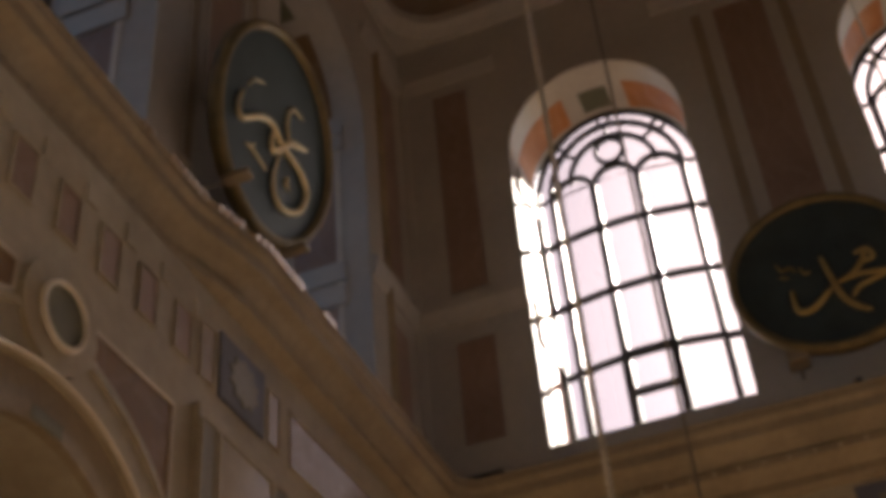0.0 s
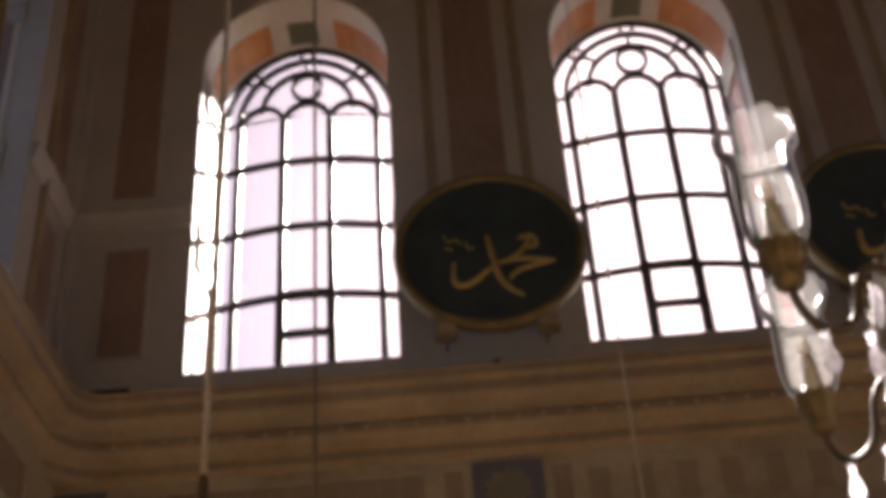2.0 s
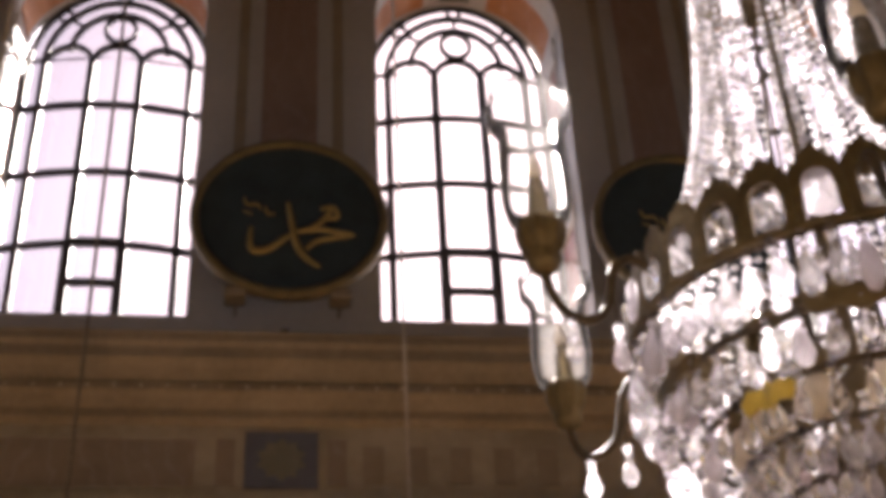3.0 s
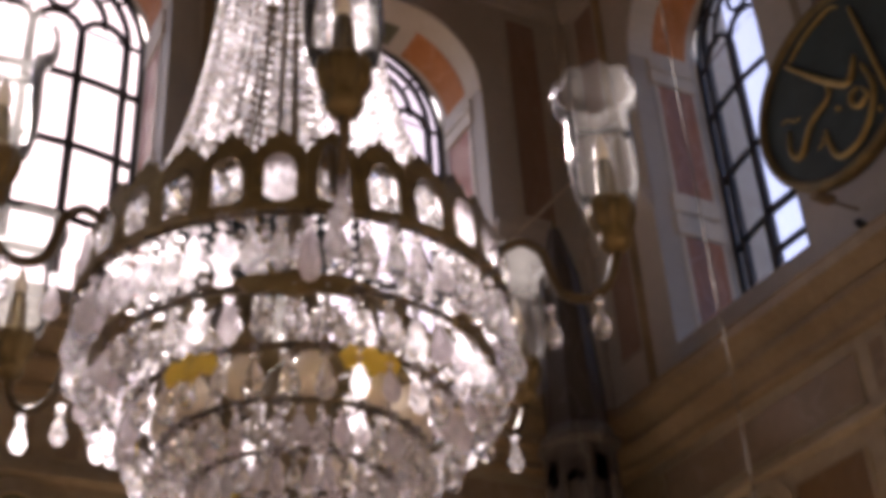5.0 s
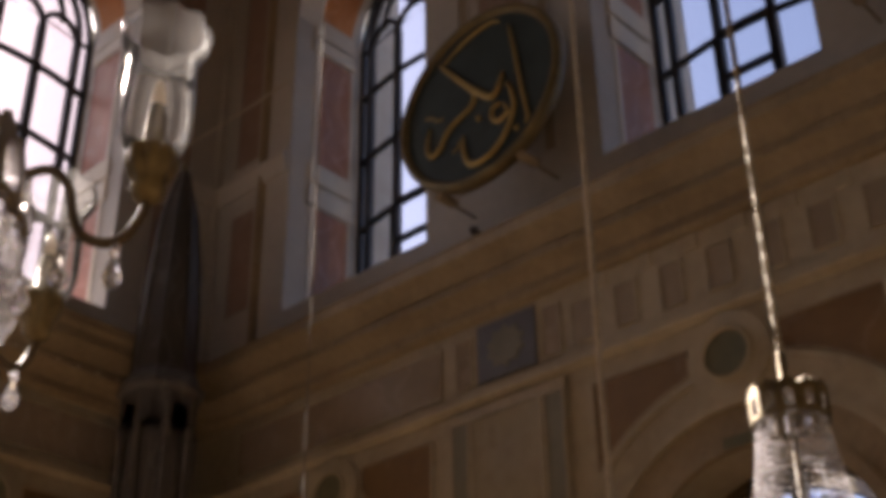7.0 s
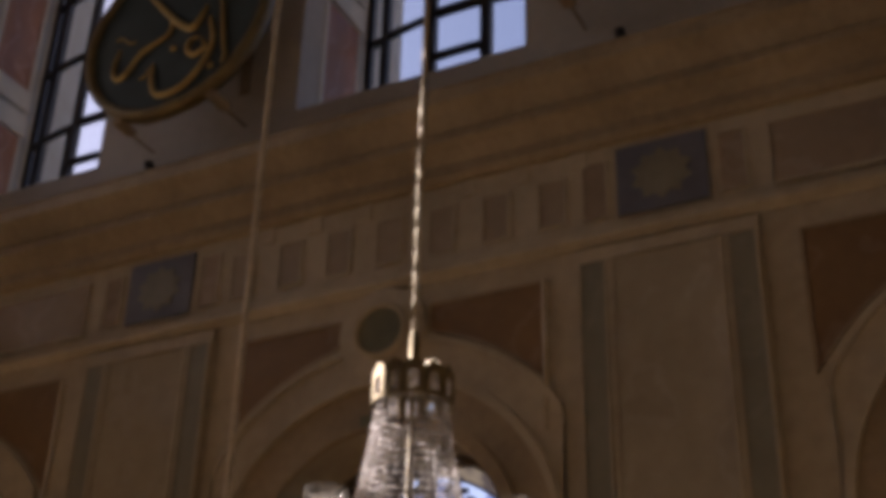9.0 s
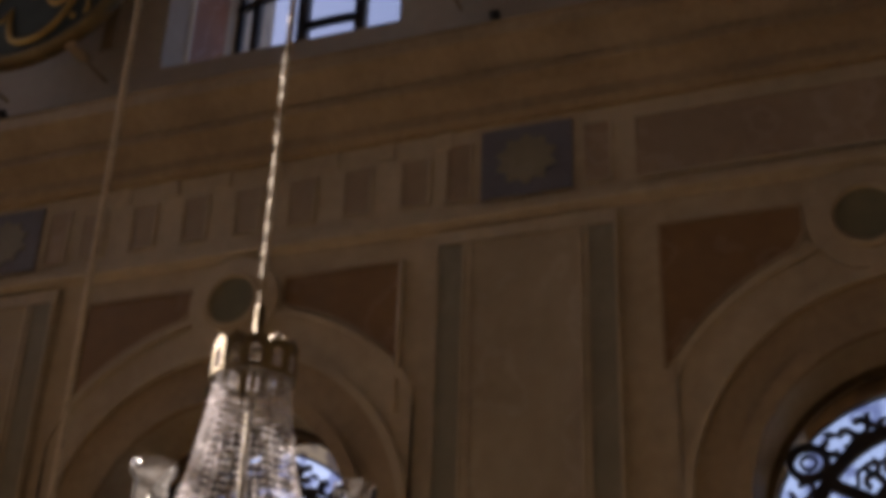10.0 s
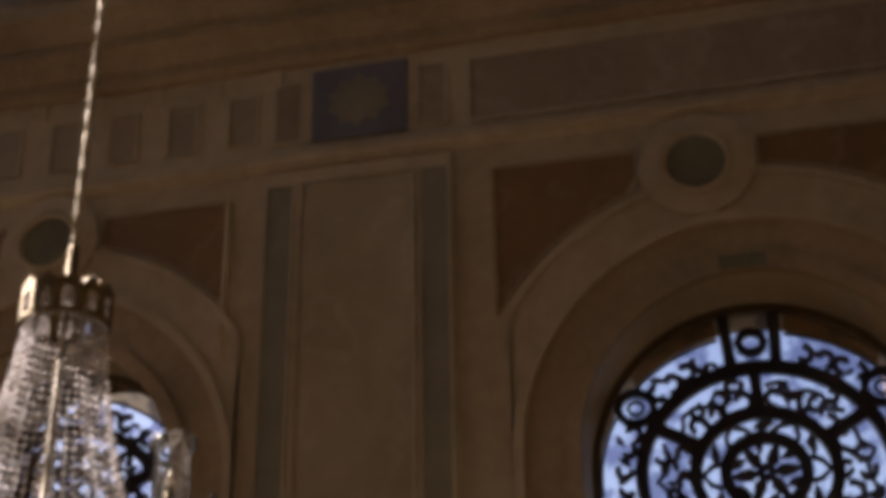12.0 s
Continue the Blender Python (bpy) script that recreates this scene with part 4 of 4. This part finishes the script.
def extruded(out, t):
    bm = bmesh.new()
    fr = [bm.verts.new((x, t, z)) for x, z in out]
    bk = [bm.verts.new((x, -t, z)) for x, z in out]
    bm.faces.new(fr)
    bm.faces.new(bk[::-1])
    for i in range(len(out)):
        j = (i + 1) % len(out)
        bm.faces.new((fr[i], fr[j], bk[j], bk[i]))
    bmesh.ops.triangulate(bm, faces=bm.faces[:])
    return bm


def joined(name, items, material, parent, label):
    """Many small pieces (mesh, pose) in one mesh."""
    vs, fs = [], []
    for me, m in items:
        o = len(vs)
        vs.extend(m @ v.co for v in me.vertices)
        fs.extend(tuple(o + q for q in f.vertices) for f in me.polygons)
    me = bpy.data.meshes.new(name)
    me.from_pydata(vs, [], fs)
    me.materials.append(material)
    ob = new(name, me)
    ob.parent = parent
    return tagged(ob, label, kind="stuff")


def chandelier(label, arms=6, phase=-0.266 - math.pi / 2, dense=True, flare=0.055, strings=56, rows=34, size=1.0, bead=None):
    root = empty("crystal_chandelier")
    tagged(root, label, "chandelier", "crystal chandeliers of the hall")
    rng = random.Random(7)

    def around(r, z, count, phase=0.0, lean=0.0, jitter=0.1, grow=0.0):
        out = []
        for k in range(count):
            a = 2 * math.pi * (k + phase) / count
            out.append(Matrix.Translation((r * math.cos(a), r * math.sin(a), z)) @ Matrix.Rotation(a + math.pi / 2, 4, "Z")
                       @ Matrix.Rotation(radians(lean) + rng.uniform(-jitter, jitter), 4, "X") @ Matrix.Rotation(rng.uniform(-1, 1) * jitter * 5, 4, "Z")
                       @ Matrix.Scale(1 + rng.uniform(-grow, grow), 4))
        return out

    def ring_of(me, name, parent, *spec, **more):
        for m in around(*spec, **more):
            share(name, me, parent, m)

    # crown
    bm = bmesh.new()
    hoop(bm, 0.160, 3.655, 0.006, 0.009, 32)
    crown = part("crown", bm, LEAFGILT, root, "brass crown hoop")
    for k in range(12):
        bay = extruded(arcade_bay(2 * math.pi * 0.160 / 12, 3.66, 3.775, 3.80, 0.018), 0.004)
        bay.transform(Matrix.Rotation(2 * math.pi * k / 12, 4, "Z") @ Matrix.Translation((0, -0.160, 0)))
        part("crown_arch", bay, LEAFGILT, crown)
    ring_of(SMALL_PLATE, "crown_plate", crown, 0.157, 3.757, 12, phase=12 * 0.75 % 1, lean=2, jitter=0.04)
    bm = bmesh.new()
    lathe(bm, [(0.001, 3.70), (0.05, 3.71), (0.135, 3.765), (0.10, 3.785), (0.030, 3.79), (0.021, 3.81), (0.020, 3.94), (0.017, 3.97), (0.012, 3.985), (0.001, 3.99)], 20)
    part("finial", bm, LEAFGILT, root, "turned brass finial tube", True)

    # bead strings of the tent
    def tent(f):
        z = 3.645 + (2.89 - 3.645) * f
        r = 0.144 + flare * f + (0.172 - flare) * f ** 3
        return r, z
    N, ROWS = strings, rows
    bv, bf = [], []
    ib = bmesh.new()
    bmesh.ops.create_icosphere(ib, subdivisions=1, radius=1.0)
    ico_v = [v.co.copy() for v in ib.verts]
    ico_f = [tuple(v.index for v in f.verts) for f in ib.faces]
    ib.free()
    for k in range(N):
        a = 2 * math.pi * k / N
        if k % 12 == 0:
            pts = [((tent(f / 10)[0] - 0.006) * math.cos(a), (tent(f / 10)[0] - 0.006) * math.sin(a), tent(f / 10)[1]) for f in range(11)]
            part("tent_rib", tube(bmesh.new(), pts, 0.0035, 6), RIB, root, "thin brass rib")
            continue
        for j in range(ROWS):
            r, z = tent(j / (ROWS - 1))
            sz = size * (0.0058 + 0.0046 * (j / (ROWS - 1)) + rng.uniform(-0.0006, 0.0006))
            turn = Matrix.Rotation(rng.uniform(0, 3), 3, "Z")
            at = Vector((r * math.cos(a), r * math.sin(a), z))
            o = len(bv)
            bv.extend(at + turn @ Vector((v.x * sz, v.y * sz, v.z * size * (0.0066 + 0.0012 * j / ROWS))) for v in ico_v)
            bf.extend(tuple(o + q for q in f) for f in ico_f)
    me = bpy.data.meshes.new("beadwork")
    me.from_pydata(bv, [], bf)
    me.materials.append(bead or BEAD)
    tent_ob = new("beadwork", me)
    tent_ob.parent = root
    tagged(tent_ob, "strings of cut crystal beads forming a tent", kind="stuff")
    # pierced gallery with its main hoop
    bm = bmesh.new()
    hoop(bm, 0.380, 2.762, 0.005, 0.006, 64)
    gal = part("gallery", bm, LEAFGILT, root, "bronze-gilt main hoop of the gallery")
    bays = 28
    for k in range(bays):
        bm = extruded(arcade_bay(2 * math.pi * 0.376 / bays, 2.765, 2.882, 2.922, 0.016), 0.004)
        bm.transform(Matrix.Rotation(2 * math.pi * k / bays, 4, "Z") @ Matrix.Translation((0, -0.376, 0)))
        for v in bm.verts:
            v.co.xy *= 1.0 - (v.co.z - 2.765) * 0.35
        part("leaf_arch", bm, LEAFGILT, gal)
    ring_of(PLATE, "gallery_plate", gal, 0.374, 2.866, bays, phase=bays * 0.75 % 1, lean=0, jitter=0.03)
    # tiers of the basket
    tiers = ((0.374, 2.757, LONG, 0.044), (0.342, 2.645, DROP, 0.048), (0.278, 2.578, DROP, 0.052), (0.222, 2.515, SHORT, 0.032),
             (0.165, 2.458, TINY, 0.027), (0.110, 2.412, TINY, 0.027), (0.055, 2.372, TINY, 0.027))
    inner, beads = [], []
    for i, (r, z, me, step) in enumerate(tiers):
        c = int(2 * math.pi * r / step)
        bm = bmesh.new()
        hoop(bm, r - 0.004, z, 0.004, 0.0045 if i in (1, 2) else 0.003, 48)
        t = part("tier_hoop", bm, BRONZE, root)
        ring_of(me, "pendant", t, r, z - 0.012, c, phase=0.3 * i, lean=-3, jitter=0.12, grow=0.10)
        beads += [(BEADLET, m) for m in around(r + 0.002, z - 0.004, c, phase=0.3 * i, grow=0.2)]
        if dense:
            for back, fall, gap, grow in ((0.014, 0.034, 0.042, 0.15), (0.040, 0.010, 0.050, 0.2), (0.085, 0.015, 0.060, 0.25)):
                if r - back > 0.03 and not (i == 2 and back < 0.05):
                    inner += [(TINY, m) for m in around(r - back, z - fall, int(2 * math.pi * (r - back) / gap), phase=0.37 * i + 9 * back, lean=-4, jitter=0.2, grow=grow)]
    # gilt ornaments on the second and third hoops
    for k in range(6):
        # third-hoop ornaments have sunlight put into their brighter yellow
        for ang, r, z, w, h, mat in ((radians(-112 + 60 * k), 0.346, 2.644, 0.086, 1.0, LEAFGILT), (radians(-147 + 60 * k), 0.278, 2.562, 0.052, 1.15, SUNLIT_GILT)):
            out = [(-w, 0.004), (-w * 0.7, 0.018 * h), (-w * 0.3, 0.012 * h), (0, 0.024 * h), (w * 0.3, 0.012 * h), (w * 0.7, 0.018 * h), (w, 0.004),
                   (w * 0.8, -0.018 * h), (w * 0.35, -0.012 * h), (0, -0.026 * h), (-w * 0.35, -0.012 * h), (-w * 0.8, -0.018 * h)]
            bm = extruded(out, 0.004)
            for v in bm.verts:
                v.co.y += 0.5 * v.co.x ** 2 / r
            bm.transform(Matrix.Translation((r * math.cos(ang), r * math.sin(ang), z)) @ Matrix.Rotation(ang + math.pi / 2, 4, "Z"))
            part("ornament", bm, mat, root, "gilt leaf ornament")
    if inner:
        joined("inner_crystalwork", inner, CRYSTALS, root, "many small cut crystal drops filling the basket")
    joined("tier_beadwork", beads, BEAD, root, "small crystal beads over the drops")
    bm = bmesh.new()
    lathe(bm, [(0.001, 2.20), (0.03, 2.215), (0.045, 2.245), (0.03, 2.28), (0.012, 2.30), (0.001, 2.31)], 12)
    part("bottom_ball", bm, CRYSTAL, root, "cut crystal ball")
    bm = bmesh.new()
    lathe(bm, [(0.001, 2.30), (0.02, 2.31), (0.016, 2.5), (0.05, 2.55), (0.05, 2.66), (0.016, 2.70), (0.014, 3.70), (0.001, 3.72)], 14)
    part("stem", bm, RIB, root, "turned brass stem", True)
    # collar, lamp holders and bulbs inside the basket
    bm = bmesh.new()
    hoop(bm, 0.2, 2.735, 0.006, 0.016, 40)
    part("collar", bm, LEAFGILT, root, "gilt inner collar")
    for k in range(12):
        a = radians(-135 + 30 * k)
        bm = bmesh.new()
        lathe(bm, [(0.001, 2.60), (0.026, 2.602), (0.032, 2.62), (0.026, 2.645), (0.016, 2.65), (0.012, 2.735), (0.001, 2.736)], 10, lambda j, ang, r, z: (r * (1 + 0.12 * math.sin(5 * ang)), z))
        bm.transform(Matrix.Translation((0.205 * math.cos(a), 0.205 * math.sin(a), 0)))
        holder = part("lamp_holder", bm, LEAFGILT, root, "dull brass lamp holder", True)
        bm = bmesh.new()
        lathe(bm, [(0.001, 2.525), (0.018, 2.529), (0.031, 2.545), (0.034, 2.562), (0.028, 2.582), (0.018, 2.598), (0.014, 2.608)], 14)
        bm.transform(Matrix.Translation((0.205 * math.cos(a), 0.205 * math.sin(a), 0)))
        part("bulb", bm, FROST, holder, "frosted glass bulb", True)
    # arms with cups and glass shades
    for k in range(arms):
        a = phase + 2 * math.pi / arms * k
        arm = empty("arm")
        arm.parent = root
        arm.matrix_local = Matrix.Rotation(a, 4, "Z")
        pts = []
        key = [(0.385, 2.83), (0.42, 2.838), (0.452, 2.81), (0.464, 2.765), (0.480, 2.722), (0.515, 2.703), (0.550, 2.712), (0.573, 2.75), (0.58, 2.79), (0.58, 2.82)]
        for i in range(len(key) - 1):
            p0, p1, p2, p3 = (Vector(key[max(i - 1, 0)]), Vector(key[i]), Vector(key[i + 1]), Vector(key[min(i + 2, len(key) - 1)]))
            for q in range(4):
                t = q / 4
                pts.append(0.5 * ((2 * p1) + (p2 - p0) * t + (2 * p0 - 5 * p1 + 4 * p2 - p3) * t * t + (3 * p1 - p0 - 3 * p2 + p3) * t ** 3))
        pts.append(Vector(key[-1]))
        part("arm_tube", tube(bmesh.new(), [(p.x, 0, p.y) for p in pts], 0.0085, 8), BRONZE, arm, "curved dark bronze arm", True)
        bm = bmesh.new()
        lathe(bm, [(0.001, 2.776), (0.014, 2.778), (0.025, 2.788), (0.029, 2.802), (0.025, 2.813), (0.033, 2.825), (0.039, 2.843), (0.041, 2.860), (0.038, 2.873), (0.033, 2.880),
                   (0.020, 2.884), (0.016, 2.95), (0.012, 2.965), (0.001, 2.97)], 48, lambda j, ang, r, z: (r * (1 + (0.08 * math.sin(8 * ang) if 3 < j < 10 else 0)), z))
        bm.transform(Matrix.Translation((0.58, 0, 0)))
        part("cup", bm, LEAFGILT, arm, "lobed brass candle cup", True)
        bm = bmesh.new()
        prof = [(0.040, 2.872), (0.052, 2.888), (0.059, 2.92), (0.0605, 2.955), (0.0595, 2.995), (0.058, 3.035), (0.0575, 3.058), (0.060, 3.072), (0.068, 3.082), (0.0755, 3.096), (0.0765, 3.112), (0.0735, 3.130)]

        def frill(j, ang, r, z):
            amt = max(0, j - 6) / 4
            return r * (1 + 0.032 * amt * math.sin(9 * ang)), z + 0.004 * amt * math.sin(9 * ang + 1.0)
        lathe(bm, prof, 40, frill)
        bm.transform(Matrix.Translation((0.58, 0, 0)))
        sh = part("shade", bm, SHADE, arm, "frilled clear glass tulip shade", True)
        sh.modifiers.new("wall", "SOLIDIFY").thickness = 0.0025
        bm = bmesh.new()
        lathe(bm, [(0.001, 2.955), (0.010, 2.96), (0.014, 2.978), (0.012, 2.995), (0.005, 3.018), (0.001, 3.025)], 10)
        bm.transform(Matrix.Translation((0.58, 0, 0)))
        part("bulb", bm, FROST, arm, "frosted candle bulb", True)
        for x, hook in ((0.458, 2.775), (0.540, 2.706)):
            part("drop_wire", tube(bmesh.new(), [(x, 0, hook), (x, 0, 2.694)], 0.0015, 5), BRONZE, arm)
            share("arm_bead", BEADLET, arm, Matrix.Translation((x, 0, 2.697)))
            share("arm_teardrop", TEAR, arm, Matrix.Translation((x, 0, 2.690)))
    return root


first = chandelier("large crystal chandelier with beaded tent and glass shades on a rope")
first.matrix_world = Matrix.Translation((-1.0, -8.572, 0))
# shade is put into its beads, which the sun would overlight
second = chandelier("crystal chandelier with beaded tent and five glass shades on a rope", 5, radians(179), False, 0.10, 44, 26, 1.3, SHADED_BEAD)
second.matrix_world = Matrix.Translation((3.165, -8.135, 0.12))
copy_thing(second, pose(-3.14, -6.19, -0.21, 0, 0, 35))


def rope(x, y, z0, z1, r, label, fibre=None):
    """Two strands twisted into a hanging line."""
    root = empty("hanging_rope", Matrix.Translation((x, y, 0)))
    tagged(root, label, "rope", "hanging ropes of the lamps")
    for s in (0, math.pi):
        pts = []
        n = int((z1 - z0) / 0.02)
        for k in range(n + 1):
            z = z0 + (z1 - z0) * k / n
            a = s + z * 90
            pts.append((r * 0.5 * math.cos(a), r * 0.5 * math.sin(a), z))
        part("strand", tube(bmesh.new(), pts, r * 0.42, 5), fibre or ROPE, root, "", True)
    return root


RL = "twisted brown rope hanging from the dome"
for x, y, z0, r in ((-1.0, -8.572, 3.9, 0.012), (-3.14, -6.19, 3.78, 0.020), 
                    (-1.226, -3.652, 4.2, 0.013)):
    rope(x, y, z0, vault(x, y) + 0.05, r, RL)
rope(-3.146, -3.229, 4.2, vault(-3.146, -3.229) + 0.05, 0.018, "thin dark twisted cord hanging from the dome", TWINE)
# rope colour lowered to offset the sun that strikes it
rope(3.165, -8.135, 4.02, vault(3.165, -8.135) + 0.05, 0.022, "tan twisted rope hanging from the dome", DULLED_ROPE)
rope(2.29, -6.09, 3.2, vault(2.29, -6.09) + 0.05, 0.008, "thin brown twine hanging from the dome", TWINE)
# sunlight is put into this rope's colour, as the sun misses it
rope(4.577, -6.206, 3.2, vault(4.577, -6.206) + 0.05, 0.029, "twisted rope hanging from the dome, toned bright as if sunlit", SUNLIT_ROPE)


# ---------------------------------------------------------------- pulpit in the corner
def minbar(x, y):
    """Tall pulpit: a body, a canopy on posts and a ribbed spire."""
    root = empty("minbar", Matrix.Translation((x, y, 0)))
    tagged(root, "tall dark marble mosque pulpit with a ribbed pointed spire", "pulpit")
    bm = bmesh.new()
    box(bm, (-0.36, -0.36, 0.0), (0.36, 0.36, 4.6), 0.02)
    part("body", bm, STONE, root, "grey marble body")
    bm = bmesh.new()
    box(bm, (-0.42, -0.42, 4.6), (0.42, 0.42, 4.72), 0.02)
    part("platform", bm, STONE, root)
    bm = bmesh.new()
    lathe(bm, [(0.001, 4.72), (0.305, 4.72), (0.305, 6.30), (0.28, 6.36), (0.001, 6.40)], 8)
    part("core", bm, STONE, root, "plain grey marble core between the posts")
    for k in range(8):
        a = 2 * math.pi * (k + 0.5) / 8
        bm = bmesh.new()
        lathe(bm, [(0.001, 4.72), (0.05, 4.72), (0.05, 4.80), (0.034, 4.84), (0.030, 6.25), (0.044, 6.32), (0.044, 6.38), (0.001, 6.38)], 10)
        bm.transform(Matrix.Translation((0.33 * math.cos(a), 0.33 * math.sin(a), 0)))
        part("post", bm, STONE, root, "", True)
        hw, r = 0.135, 0.095
        out = [(-hw, 6.38), (-hw, 6.70), (hw, 6.70), (hw, 6.38), (r, 6.38)] + [(r * math.cos(math.pi * q / 10), 6.44 + 0.16 * math.sin(math.pi * q / 10)) for q in range(11)] + [(-r, 6.38)]
        bm = extruded(out, 0.02)
        bm.transform(Matrix.Rotation(k * math.pi / 4, 4, "Z") @ Matrix.Translation((0, -0.315, 0)))
        part("arch", bm, STONE, root)
    bm = bmesh.new()
    lathe(bm, [(0.001, 6.70), (0.36, 6.70), (0.42, 6.74), (0.42, 6.80), (0.36, 6.84), (0.34, 6.92), (0.001, 6.92)], 8)
    part("canopy", bm, STONE, root, "moulded eight-sided canopy")
    bm = bmesh.new()
    rise = ((0.30, 6.99), (0.285, 7.5), (0.25, 8.1), (0.19, 8.7), (0.05, 9.28))
    lathe(bm, [(0.001, 6.92), (0.33, 6.92)] + list(rise) + [(0.025, 9.32), (0.001, 9.32)], 8)
    spire = part("spire", bm, DARKSTONE, root, "dark eight-sided spire")
    for k in range(8):
        a = 2 * math.pi * k / 8
        pts = [((r + 0.004) * math.cos(a), (r + 0.004) * math.sin(a), z) for r, z in rise]
        part("rib", tube(bmesh.new(), pts, 0.012, 6), DARKSTONE, spire)
    bm = bmesh.new()
    lathe(bm, [(0.001, 9.28), (0.035, 9.29), (0.045, 9.34), (0.026, 9.38), (0.03, 9.41), (0.010, 9.44), (0.001, 9.52)], 12)
    part("finial", bm, RIM, root, "tarnished gilt finial", True)
    return root


minbar(5.08, -0.80)


def wire(a, b, sag, r):
    pts = [Vector(a).lerp(Vector(b), k / 12) - Vector((0, 0, sag * 4 * (k / 12) * (1 - k / 12))) for k in range(13)]
    ob = part("stay_wire", tube(bmesh.new(), pts, r, 5), ROPE)
    return tagged(ob, "thin pale wire strung across the corner of the walls", "wire")


wire((4.93, -0.01, 9.52), (6.11, -1.15, 10.87), 0.05, 0.014)
